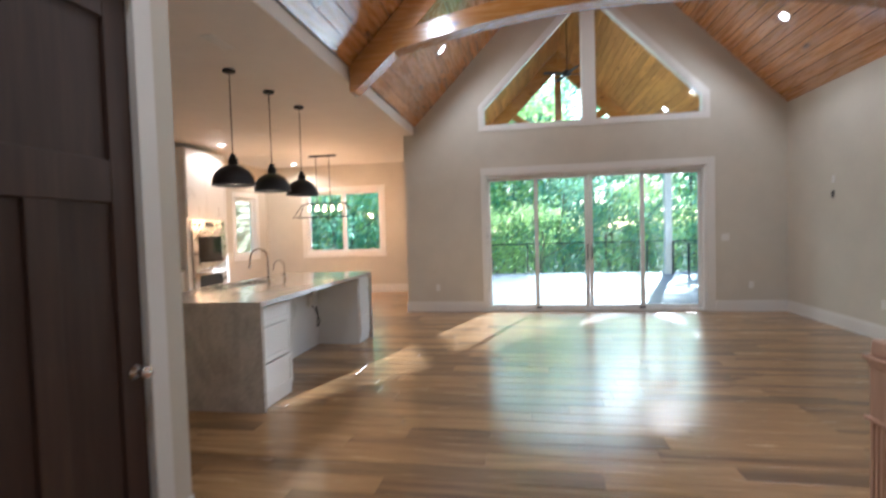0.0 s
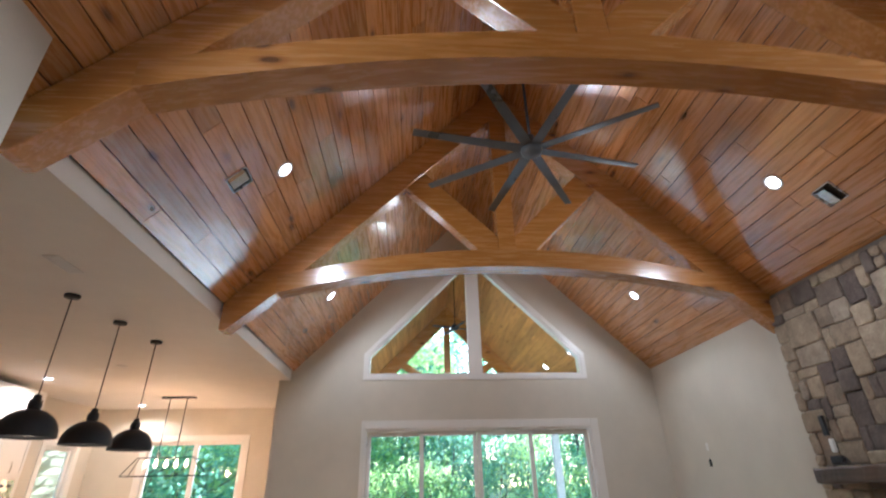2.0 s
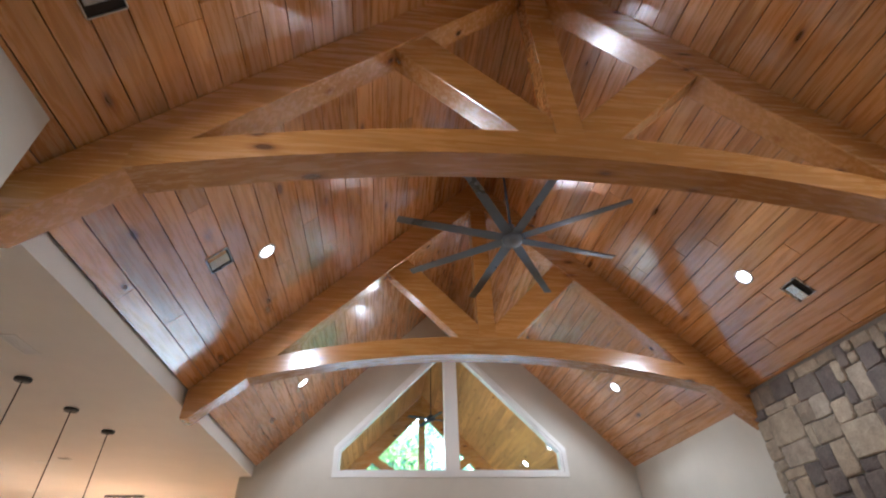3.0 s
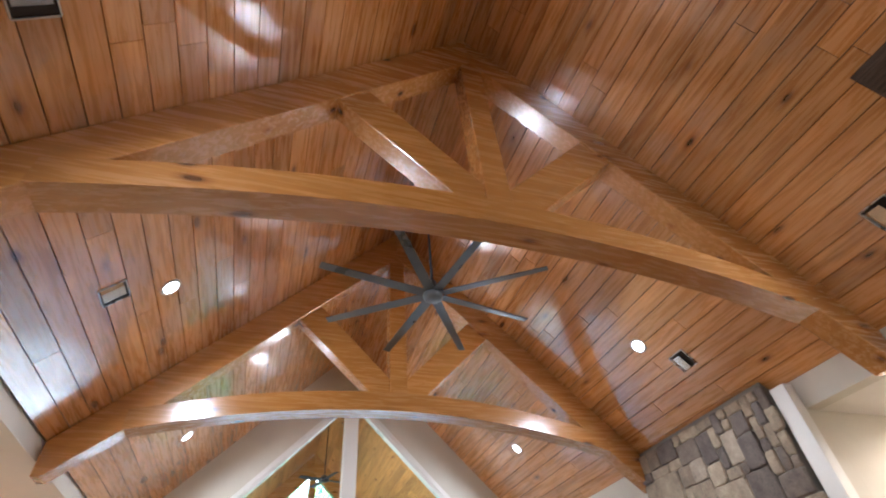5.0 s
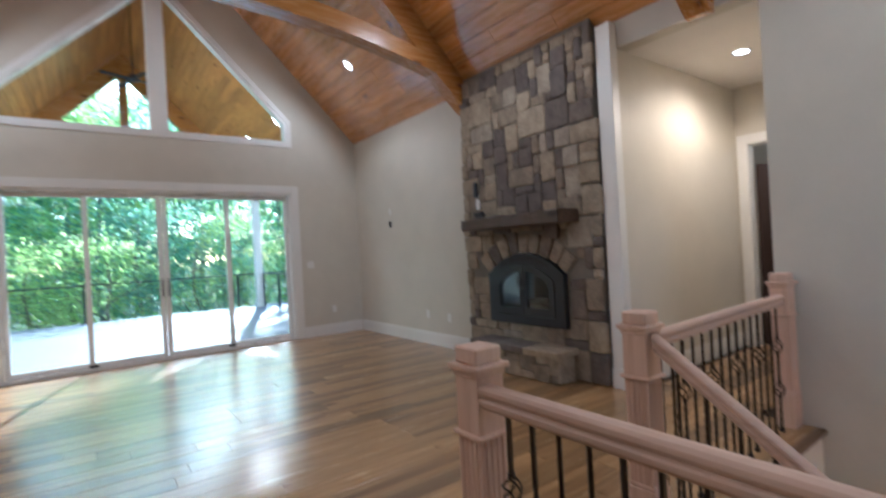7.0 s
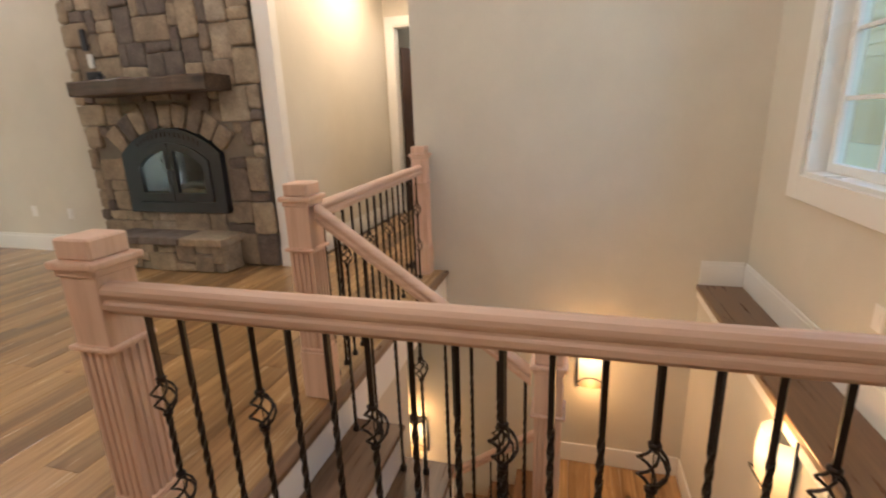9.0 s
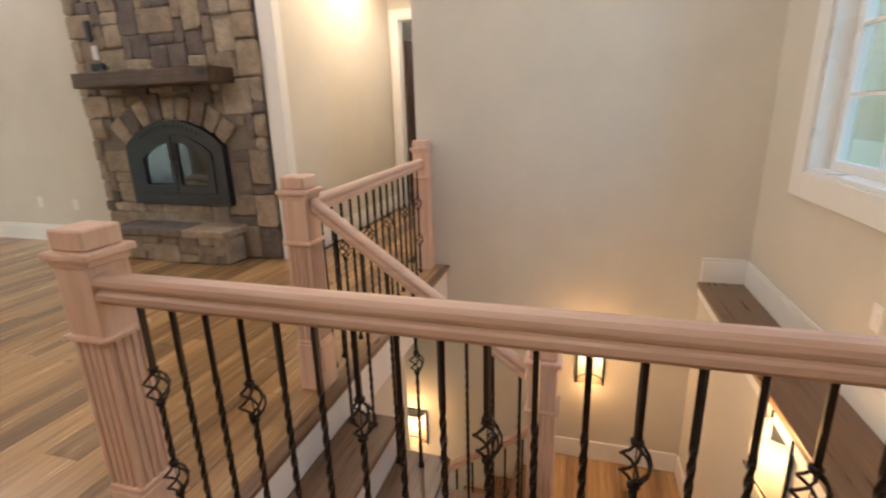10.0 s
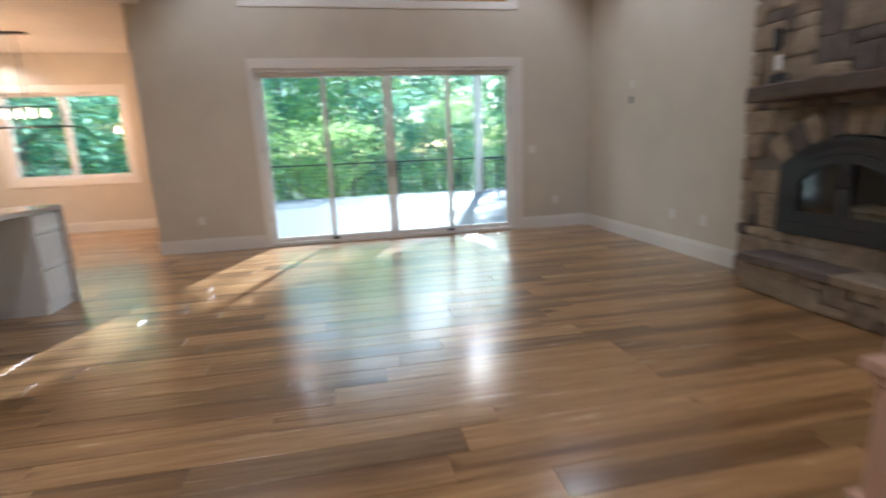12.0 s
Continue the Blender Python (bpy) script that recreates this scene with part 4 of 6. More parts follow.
def stone(pts, back, front, parent, rng, axis=0, rim=0.012):
    """One dressed stone: an outline in (y, z) with a rough, slightly domed face towards -x (axis 0) or -y (axis 1)."""
    n = len(pts)
    cy, cz = sum(p[0] for p in pts) / n, sum(p[1] for p in pts) / n
    bm = B()

    def v(p, d):
        return bm.verts.new((d, p[0], p[1]) if axis == 0 else (p[0], d, p[1]))
    jit = [(p[0] + (cy - p[0]) * 0.012 + rng.uniform(-0.008, 0.008), p[1] + (cz - p[1]) * 0.012 + rng.uniform(-0.008, 0.008)) for p in pts]
    mid, face = [], []
    for i in range(n):
        o, a, b = jit[i - 1], jit[i], jit[(i + 1) % n]
        for q in (o, b):                      # worn corner
            u = min(0.3, rng.uniform(0.010, 0.028) / max(0.02, math.hypot(q[0] - a[0], q[1] - a[1])))
            mid.append((a[0] + (q[0] - a[0]) * u, a[1] + (q[1] - a[1]) * u))
        mid.append(((a[0] + b[0]) / 2 + rng.uniform(-0.006, 0.006), (a[1] + b[1]) / 2 + rng.uniform(-0.006, 0.006)))
    for p in mid:
        l = math.hypot(p[0] - cy, p[1] - cz)
        k = max(0.3, 1 - (rim + rng.uniform(-0.003, 0.006)) / l)
        face.append((cy + (p[0] - cy) * k, cz + (p[1] - cz) * k))
    r0 = [v(p, back) for p in mid]
    r1 = [v(p, front + 0.009) for p in mid]
    r2 = [v(p, front + rng.uniform(-0.004, 0.004)) for p in face]
    c = v((cy, cz), front - rng.uniform(0.0, 0.008))
    m = len(mid)
    for a, b in ((r0, r1), (r1, r2)):
        for i in range(m):
            bm.faces.new((a[i], a[(i + 1) % m], b[(i + 1) % m], b[i]))
    for i in range(m):
        bm.faces.new((r2[i], r2[(i + 1) % m], c))
    bmesh.ops.recalc_face_normals(bm, faces=bm.faces)
    return part("stone", bm, STONE, parent)


def in_arch(y, z, grow_side, grow_top):
    if z < 0.50 - 0.02:
        return False
    if abs(y - AC[0]) > AH + grow_side + (0.02 if z > 1.0 else 0):
        if not (z > 1.02 and math.hypot(y - AC[0], z - AC[1]) < AR + grow_top):
            return False
    if z < 1.05:
        return True
    return math.hypot(y - AC[0], z - AC[1]) < AR + grow_top


def stone_field(y0, y1, z0, z1, ny, nz, blocked, rng, back, parent, axis=0, proud=(0.018, 0.042), sizes=None):
    dy, dz = (y1 - y0) / ny, (z1 - z0) / nz
    used = [[blocked(y0 + (i + 0.5) * dy, z0 + (j + 0.5) * dz) for i in range(ny)] for j in range(nz)]
    sizes = sizes or [(3, 2), (2, 2), (2, 3), (3, 3), (4, 3), (2, 1), (3, 1), (1, 1), (4, 2), (1, 2)]
    weights = [9, 9, 3, 4, 2, 4, 3, 1, 3, 1.5][:len(sizes)]
    for j in range(nz):
        for i in range(ny):
            if used[j][i]:
                continue
            for w, h in [rng.choices(sizes, weights)[0] for _ in range(6)] + [(2, 1), (1, 2), (1, 1)]:
                if i + w <= ny and j + h <= nz and not any(used[b][a] for b in range(j, j + h) for a in range(i, i + w)):
                    break
            for b in range(j, j + h):
                for a in range(i, i + w):
                    used[b][a] = True
            g = 0.0015
            l, r, lo, hi = y0 + i * dy + g, y0 + (i + w) * dy - g, z0 + j * dz + g, z0 + (j + h) * dz - g
            if i == 0:
                l += rng.uniform(-0.03, 0.02)
            if i + w == ny:
                r += rng.uniform(-0.02, 0.03)
            stone([(l, lo), (r, lo), (r, hi), (l, hi)], back, back - rng.uniform(*proud), parent, rng, axis)


rng = random.Random(12)
HZ, HN = 0.325, 5.77                                        # hearth top
stone_field(FY0, FY1, 0.0, ZE + 0.05, 20, 34, lambda y, z: in_arch(y, z, 0.012, 0.24) or (4.50 < y < HN - 0.03 and z < HZ), rng, FXB, fire)
n = 9
for k in range(n):
    a0 = math.radians(45 + 90 * k / n + 0.6)
    a1 = math.radians(45 + 90 * (k + 1) / n - 0.6)
    r0, r1 = AR + 0.012, AR + rng.uniform(0.20, 0.26)
    pts = [(AC[0] + r * math.cos(a), AC[1] + r * math.sin(a)) for r, a in ((r0, a0), (r1, a0), (r1, a1), (r0, a1))]
    stone(pts, FXB, FXB - rng.uniform(0.03, 0.055), fire, rng)
# raised hearth
HX = 5.10
part("hearth_core", boxed(HX + 0.02, 4.52, 0.0, FXB - 0.002, HN - 0.03, HZ - 0.07), MORTAR, fire, "mortar core of the raised hearth")
stone_field(4.50, HN - 0.02, 0.0, HZ - 0.07, 12, 3, lambda y, z: False, rng, HX + 0.02, fire, 0, (0.01, 0.04), [(2, 2), (3, 2), (2, 3), (2, 1), (1, 2), (3, 3), (1, 1)])
stone([(HX + 0.0, 0.004), (5.34, 0.004), (5.34, HZ - 0.07), (HX + 0.0, HZ - 0.07)], 4.52, 4.49, fire, rng, 1)
y = 4.46
for e in (4.93, 5.38, HN):
    bm = B()
    box(bm, HX - 0.055, y + 0.003, HZ - 0.07, FXB - 0.004, e - 0.003, HZ, bevel=0.012, segs=2)
    for v in bm.verts:
        v.co += Vector((rng.uniform(-0.004, 0.004), 0, rng.uniform(-0.002, 0.002)))
    part("hearth_slab", bm, STONE, fire, "smooth tan hearth slab")
    y = e

# firebox insert
ins = thing("fireplace_insert", (5.37, 5.135, 0.50), "black iron arched fireplace insert with glass doors", "fireplace insert")


def arch_outline(half, spring, radius_c, bottom, steps=20):
    """Outline in (y, z): straight sides to the spring line, segmental arch over it."""
    rise = radius_c - spring
    R = (half * half + rise * rise) / (2 * rise)
    cz = radius_c - R
    a = math.asin(half / R)
    pts = [(AC[0] + half, bottom)]
    for k in range(steps + 1):
        t = a - 2 * a * k / steps
        pts.append((AC[0] + R * math.sin(t), cz + R * math.cos(t)))
    pts.append((AC[0] - half, bottom))
    return pts


def ring_x(bm, outer, inner, x0, x1):
    n = len(outer)
    for i in range(n):
        j = (i + 1) % n
        prism(bm, [outer[i], outer[j], inner[j], inner[i]], 0, x0, x1)


o1 = arch_outline(0.555, 1.05, 1.28, 0.50)
o2 = arch_outline(0.435, 0.985, 1.155, 0.60)
bm = B()
ring_x(bm, o1, o2, 5.335, 5.43)
part("surround", bm, BLACK, ins)
for k in range(15):
    a = math.radians(62 + 56 * k / 14)
    bm = B()
    r = AR - 0.055
    y, z = AC[0] + r * math.cos(a), AC[1] + r * math.sin(a)
    box(bm, 5.328, y - 0.006, z - 0.022, 5.334, y + 0.006, z + 0.022, 0.002)
    part("vent_slot", bm, IRON, ins)
for s in (-1, 1):
    def half_of(half, spring, top, bottom, inner):
        pts = [p for p in arch_outline(half, spring, top, bottom, 30) if s * (p[0] - AC[0]) >= -0.001]
        zt = max(p[1] for p in pts)
        return pts, zt
    R_, rise = 0, 0
    outer, inner = [], []
    for (hw, spring, top, bottom, gap, out) in ((0.43, 0.985, 1.15, 0.605, 0.004, outer), (0.355, 0.935, 1.085, 0.69, 0.05, inner)):
        rise = top - spring
        R_ = (hw * hw + rise * rise) / (2 * rise)
        cz = top - R_
        out.append((AC[0] + s * gap, bottom))
        out.append((AC[0] + s * hw, bottom))
        for k in range(11):
            yy = hw + (gap - hw) * k / 10
            out.append((AC[0] + s * yy, cz + math.sqrt(R_ * R_ - yy * yy)))
    bm = B()
    ring_x(bm, outer, inner, 5.325, 5.36)
    d = part("door", bm, BLACK, ins)
    bm = B()
    prism(bm, inner, 0, 5.345, 5.349)
    gp = part("pane", bm, GLASS, d, "clear fire glass")
    gp.visible_shadow = False
    bm = B()
    yh = AC[0] + s * 0.03
    tube(bm, [(5.325, yh, 0.90), (5.285, yh, 0.91), (5.285, yh + s * 0.01, 1.0), (5.30, yh + s * 0.015, 1.03)], 0.008, 8)
    part("handle", bm, IRON, d)
bm = B()
box(bm, 5.42, 4.67, 0.545, 5.95, 5.60, 0.60)
box(bm, 5.42, 4.67, 0.60, 5.95, 4.72, 1.215)
box(bm, 5.42, 5.55, 0.60, 5.95, 5.60, 1.215)
box(bm, 5.42, 4.67, 1.16, 5.95, 5.60, 1.215)
part("firebox_floor", bm, SOOT, ins)
part("firebox_back", boxed(5.952, 4.67, 0.545, 5.97, 5.60, 1.215), SOOT, ins)
for k, (yy, zz, a) in enumerate(((5.05, 0.63, 4), (5.22, 0.635, -6), (5.13, 0.70, 8))):
    bm = B()
    tube(bm, [(5.55 + 0.05 * k, yy - 0.22, zz), (5.60, yy, zz + 0.005 * abs(a)), (5.64, yy + 0.22, zz)], [0.03, 0.036, 0.028], 9)
    part("log", bm, BARK, ins, "brown fire log")

# mantel beam and what stands on it
mb = B()
box(mb, 5.06, 4.38, 1.57, 5.375, 5.82, 1.70)
bmesh.ops.subdivide_edges(mb, edges=[e for e in mb.edges if abs(e.verts[0].co.y - e.verts[1].co.y) > 1], cuts=26)
bmesh.ops.bevel(mb, geom=[e for e in mb.edges if abs(e.verts[0].co.y - e.verts[1].co.y) > 0.02 and len(e.link_faces) == 2], offset=0.012, segments=1, affect="EDGES")
for v in mb.verts:
    q = noise.noise(v.co * 6)
    v.co += Vector((-abs(q) * 0.02 if v.co.x < 5.2 else 0, 0, q * 0.012))
solid("mantel", (5.2, 5.09, 1.575), mb, MANTEL, "rough dark-stained timber mantel beam on the stonework", "mantel")
lc = thing("wall_outlet", (5.33, 5.80, 1.80), "open electrical outlet with loose cord above the mantel", "outlet")
part("white_plug", boxed(5.305, 5.775, 1.83, 5.335, 5.825, 1.95, bevel=0.006), PLASTIC, lc, "white plastic plug cover")
part("dark_box", boxed(5.30, 5.72, 1.73, 5.34, 5.87, 1.80, bevel=0.008), BLACK, lc, "dark device box")
bm = B()
tube(bm, [(5.30, 5.72, 1.76), (5.27, 5.66, 1.79), (5.27, 5.62, 1.74), (5.26, 5.66, 1.735), (5.29, 5.74, 1.74)], 0.007, 6)
part("cord", bm, BLACK, lc)
bm = B()
box(bm, 5.30, 5.80, 1.98, 5.33, 5.85, 2.16, 0.004)
part("bracket", bm, BLACK, lc)


# ---------- stair railing ----------
def newel(x, y, z, h=1.045):
    """A boxed newel: fluted shaft, collar, upper block and stepped cap."""
    t = thing("newel_post", (x, y, z), "unfinished oak newel post with fluted shaft and stepped cap", "newel post", "newel posts")
    w = 0.057

    def fluted(hw, depth, zz0, zz1):
        side = []
        xs = [-hw + 0.02]
        for k in range(4):
            c = (-0.75 + 0.5 * k) * (hw - 0.008)
            for dd, off in ((-0.0068, 0), (-0.004, depth), (0.004, depth), (0.0068, 0)):
                side.append((c + dd, -hw + off))
        pts = []
        for q in range(4):
            a = q * math.pi / 2
            pts.append((x + (-hw * math.cos(a) + hw * math.sin(a)), y + (-hw * math.sin(a) - hw * math.cos(a))))
            for px, py in side:
                pts.append((x + px * math.cos(a) - py * math.sin(a), y + px * math.sin(a) + py * math.cos(a)))
        bm = B()
        prism(bm, pts, 2, zz0, zz1)
        return bm
    sx = h - 1.045
    part("shaft", fluted(w, 0.006, z + 0.26, z + 0.735 + sx), OAK, t)
    bm = B()
    box(bm, x - 0.064, y - 0.064, z, x + 0.064, y + 0.064, z + 0.24, 0.003)
    box(bm, x - 0.061, y - 0.061, z + 0.24, x + 0.061, y + 0.061, z + 0.262, 0.005)
    part("plinth", bm, OAK, t)
    bm = B()
    box(bm, x - 0.059, y - 0.059, z + 0.733 + sx, x + 0.059, y + 0.059, z + 0.965 + sx, 0.003)
    part("upper_block", bm, OAK, t)
    bm = B()
    box(bm, x - 0.073, y - 0.073, z + 0.742 + sx, x + 0.073, y + 0.073, z + 0.757 + sx, 0.005, 2)
    part("collar", bm, OAK, t)
    bm = B()
    box(bm, x - 0.066, y - 0.066, z + 0.945 + sx, x + 0.066, y + 0.066, z + 0.968 + sx, 0.005)
    box(bm, x - 0.077, y - 0.077, z + 0.966 + sx, x + 0.077, y + 0.077, z + 0.988 + sx, 0.006, 2)
    box(bm, x - 0.058, y - 0.058, z + 0.988 + sx, x + 0.058, y + 0.058, z + h, 0.006)
    part("cap", bm, OAK, t)
    return t


N1, N2, N3, N4 = (2.585, 2.70), (3.537, 2.667), (5.43, 2.73), (3.535, 1.575)
ZA = -0.752
for q, h in ((N1, 1.035), (N2, 1.04), (N3, 1.075)):
    newel(q[0], q[1], 0.0, h)
newel(N4[0], N4[1], ZA, 1.105)


def handrail(p0, p1, material):
    """A moulded oak handrail along a line at its top, with a fillet below."""
    p0, p1 = Vector(p0), Vector(p1)
    d = (p1 - p0)
    h = Vector((d.x, d.y, 0)).normalized()
    s = Vector((-h.y, h.x, 0))
    prof = [(0.0, 0.0), (0.020, -0.003), (0.031, -0.012), (0.033, -0.024), (0.029, -0.034), (0.024, -0.038), (0.026, -0.046), (0.031, -0.052), (0.031, -0.066), (0.020, -0.068), (0.018, -0.080)]
    prof = prof + [(-a, b) for a, b in prof[::-1] if a > 0]
    bm = B()
    rings = [[bm.verts.new(p + s * a + Vector((0, 0, b))) for a, b in prof] for p in (p0, p1)]
    n = len(prof)
    for i in range(n):
        f = bm.faces.new((rings[0][i], rings[0][(i + 1) % n], rings[1][(i + 1) % n], rings[1][i]))
    bm.faces.new(rings[0])
    bm.faces.new(rings[1][::-1])
    bmesh.ops.recalc_face_normals(bm, faces=bm.faces)
    return bm


BAL = {}


def bar_mesh(h, baskets):
    """A square iron bar with twisted lengths and sleeves; gaps where the baskets sit."""
    key = (round(h, 3), baskets)
    if key in BAL:
        return BAL[key]
    bm = B()
    r = 0.0062
    n = 64
    rings = []
    for k in range(n + 1):
        z = h * k / n
        tw = min(max(z - 0.14, 0), max(h - 0.14 - 0.18, 0.1))
        a = math.pi / 4 + tw * 34
        rr = r * 1.414
        for zb in baskets:
            if abs(z - zb) < 0.045:
                rr = 0.0015
        rings.append([bm.verts.new((rr * math.cos(a + q * math.pi / 2), rr * math.sin(a + q * math.pi / 2), z)) for q in range(4)])
    for a, c in zip(rings, rings[1:]):
        for q in range(4):
            bm.faces.new((a[q], a[(q + 1) % 4], c[(q + 1) % 4], c[q]))
    for zb in baskets:
        for e in (-0.058, 0.048):
            lathe(bm, [(0.009, 0), (0.0135, 0.002), (0.0135, 0.009), (0.009, 0.012)], (0, 0, zb + e), 8)
    lathe(bm, [(0.0165, 0.0), (0.0165, 0.018), (0.010, 0.028)], (0, 0, 0.0), 8)
    bmesh.ops.recalc_face_normals(bm, faces=bm.faces)
    BAL[key] = mesh_of("baluster", bm, IRON)
    return BAL[key]


bm = B()
for q in range(4):
    pts = []
    for k in range(9):
        u = k / 8
        a = q * math.pi / 2 + u * 3.6
        r = 0.004 + 0.029 * math.sin(math.pi * u)
        pts.append((r * math.cos(a), r * math.sin(a), -0.05 + 0.1 * u))
    tube(bm, pts, 0.0037, 5)
BASKET = mesh_of("basket", bm, IRON)


def baluster(parent, x, y, z, h, baskets=(), turn=0.0):
    ob = new("baluster", bar_mesh(h, tuple(baskets)))
    ob.parent = parent
    ob.matrix_parent_inverse = Matrix.Translation(-Vector(parent.location))
    ob.location, ob.rotation_euler = (x, y, z), (0, 0, turn)
    for zb in baskets:
        b = new("basket", BASKET)
        b.parent = ob
        b.location = (0, 0, zb)


TWO, ONE = (0.285, 0.585), (0.585,)
rail = thing("stair_guard_rail", (2.56, 1.4, 0), "unfinished oak guard rail with twisted black iron balusters", "railing", "stair railings")
part("handrail", handrail((2.56, 2.645, 0.917), (2.56, SY + 0.002, 0.917), OAK_Y), OAK_Y, rail)
part("shoe_rail", boxed(2.525, SY + 0.002, 0.0, 2.595, 2.63, 0.014, bevel=0.003), TREAD, rail, "dark wood shoe strip")
for k in range(22):
    y = 2.538 - 0.1010 * k
    if y > SY + 0.05:
        baluster(rail, 2.56, y, 0.014, 0.827, TWO if k % 6 == 0 else (ONE if k % 6 == 3 else ()), 0.3 * k)
rail = thing("stair_landing_rail", (4.46, 2.665, 0), "unfinished oak level rail with twisted black iron balusters", "railing", "stair railings")
part("handrail", handrail((3.595, 2.669, 0.93), (5.37, 2.728, 0.93), OAK_X), OAK_X, rail)
for k in range(15):
    x = 3.70 + 0.113 * k
    baluster(rail, x, 2.667 + (x - 3.537) * 0.0333, 0.0, 0.853, TWO if k % 6 == 2 else (ONE if k % 6 == 5 else ()), 0.3 * k)
rail = thing("stair_flight_rail", (3.525, 2.1, -0.2), "unfinished oak sloping stair rail with black iron balusters", "railing", "stair railings")
part("handrail", handrail((3.525, 2.59, 0.945), (3.525, 1.65, 0.255), OAK_Y), OAK_Y, rail)
RUN, RISE = 0.255, 0.188
for k in range(8):
    y = 2.50 - 0.118 * k
    step = int((2.56 - y) / RUN) + 1
    zt = -RISE * step
    top = 0.945 - (2.59 - y) * 0.734 - 0.08
    baluster(rail, 3.525, y, zt, top - zt, ((top - zt) * 0.62,) if k % 3 == 0 else (), 0.4 * k)
rail = thing("stair_lower_rail", (4.66, 2.1, -1.8), "unfinished oak rail of the lowest stair flight", "railing", "stair railings")
part("handrail", handrail((4.66, 1.70, -0.86), (4.66, 2.60, -1.52), OAK_Y), OAK_Y, rail)
for k in range(7):
    y = 1.78 + 0.125 * k
    zt = -1.752 - RISE * (int((y - 1.65) / RUN) + 1)
    top = -0.86 - (y - 1.70) * 0.734 - 0.08
    baluster(rail, 4.66, y, zt, top - zt, ((top - zt) * 0.6,) if k % 3 == 1 else (), 0.4 * k)
newel(4.66, 1.63, -1.752, 1.05)

# ---------- stairs ----------
ZB, ZL = -1.752, -2.95
stair = tagged(new("stairs"), "dark wood treads and white risers descending in three flights", "stairs", kind="structure")


def step(x0, x1, y0, y1, z, nose):
    """A tread with rounded nosing; nose is the side that overhangs: x or y."""
    a, b, c, d = x0, x1, y0, y1
    if nose == "y":
        c -= 0.028
    elif nose == "-y":
        d += 0.028
    else:
        b += 0.028
    return boxed(a, c, z - 0.03, b, d, z, bevel=0.008, segs=2)


for k in range(1, 4):
    ya, yb = 2.56 - RUN * k, 2.56 - RUN * (k - 1)
    part("tread", step(2.602, 3.62, ya, yb, -RISE * k, "y"), TREAD, stair)
    part("riser", boxed(2.602, yb - 0.02, -RISE * k - 0.001, 3.59, yb - 0.002, -RISE * (k - 1) - 0.032), TRIM, stair)
    part("carriage", boxed(2.602, ya + 0.001, ZL, 3.585, yb - 0.021, -RISE * k - 0.031), TRIM, stair)
part("riser", boxed(2.602, 2.56 - RUN * 3 - 0.02, ZA - 0.001, 3.59, 2.56 - RUN * 3 - 0.002, -RISE * 3 - 0.032), TRIM, stair)
part("landing", boxed(2.602, 0.552, ZA - 0.03, 3.62, 2.56 - RUN * 3 - 0.021, ZA, bevel=0.006), TREAD, stair)
part("carriage", boxed(2.602, 0.552, ZL, 3.585, 2.56 - RUN * 3 - 0.022, ZA - 0.031), WALL, stair)
for k in range(1, 5):
    xa, xb = 3.59 + RUN * (k - 1), 3.59 + RUN * k
    z = ZA - 0.2 * k
    part("tread", step(xa, xb, 0.552, 1.66, z, "x"), TREAD, stair)
    part("riser", boxed(xa + 0.002, 0.552, z + 0.001, xa + 0.02, 1.63, z + 0.168), TRIM, stair)
    part("carriage", boxed(xa + 0.021, 0.552, ZL, xb - 0.001, 1.62, z - 0.031), TRIM, stair)
LX = 3.59 + RUN * 4
for k in range(1, 7):
    ya, yb = 1.65 + RUN * (k - 1), 1.65 + RUN * k
    z = ZB - RISE * k
    part("tread", step(LX + 0.02, XR - 0.002, ya, yb, z, "-y"), TREAD, stair)
    part("riser", boxed(LX + 0.02, ya + 0.002, z + 0.001, XR - 0.002, ya + 0.02, z + 0.156), TRIM, stair)
landing = tagged(new("landing_floor"), "honey-coloured plank floor of the lower stair landing", "floor", kind="structure")
for k in range(6):
    ya = 0.552 + k * 0.183
    pb = boxed(LX + 0.002, ya, ZB - 0.03, XR - 0.002, ya + 0.181, ZB, bevel=0.0015)
    part("plank", pb, FLOOR_REST, landing)
setting("lower_floor", boxed(2.6, 0.552, ZL - 0.1, XR, 5.0, ZL - 0.001), FLOOR_REST, "plank floor at the foot of the stairs", "floor")
setting("stair_wall_south_end", boxed(2.45, 5.0, -3.2, XR, 5.1, -0.31), WALL, "beige painted wall at the foot of the stairs", "wall")
setting("stair_wall_west", boxed(2.50, 0.25, -3.2, 2.60, 2.60, -0.024), WALL, "beige painted wall under the guard rail", "wall")
setting("stair_wall_north", boxed(2.6, 2.62, -3.2, 4.56, 2.70, -0.31), WALL, "beige painted wall under the upper floor edge", "wall")
setting("floor_edge_fascia", boxed(2.6, 2.565, -0.30, XR, 2.599, -0.035, bevel=0.002), TRIM, "white painted fascia under the floor edge", "trim")
setting("floor_edge_nosing", boxed(2.6, 2.535, -0.032, XR - 0.001, 2.60, 0.002, bevel=0.01, segs=2), TREAD, "dark wood nosing at the stair edge", "trim")
setting("guard_nosing", boxed(2.522, SY, -0.032, 2.625, 2.60, -0.001, bevel=0.01, segs=2), TREAD, "dark wood nosing under the guard rail", "trim")
setting("guard_fascia", boxed(2.601, 0.56, -0.30, 2.615, 2.56, -0.035), TRIM, "white painted fascia under the guard rail", "trim")
setting("stair_ledge", boxed(2.62, SY + 0.001, -0.048, XR - 0.001, 0.575, -0.004, bevel=0.008, segs=2), TREAD, "dark wood cap on the stair ledge", "ledge")
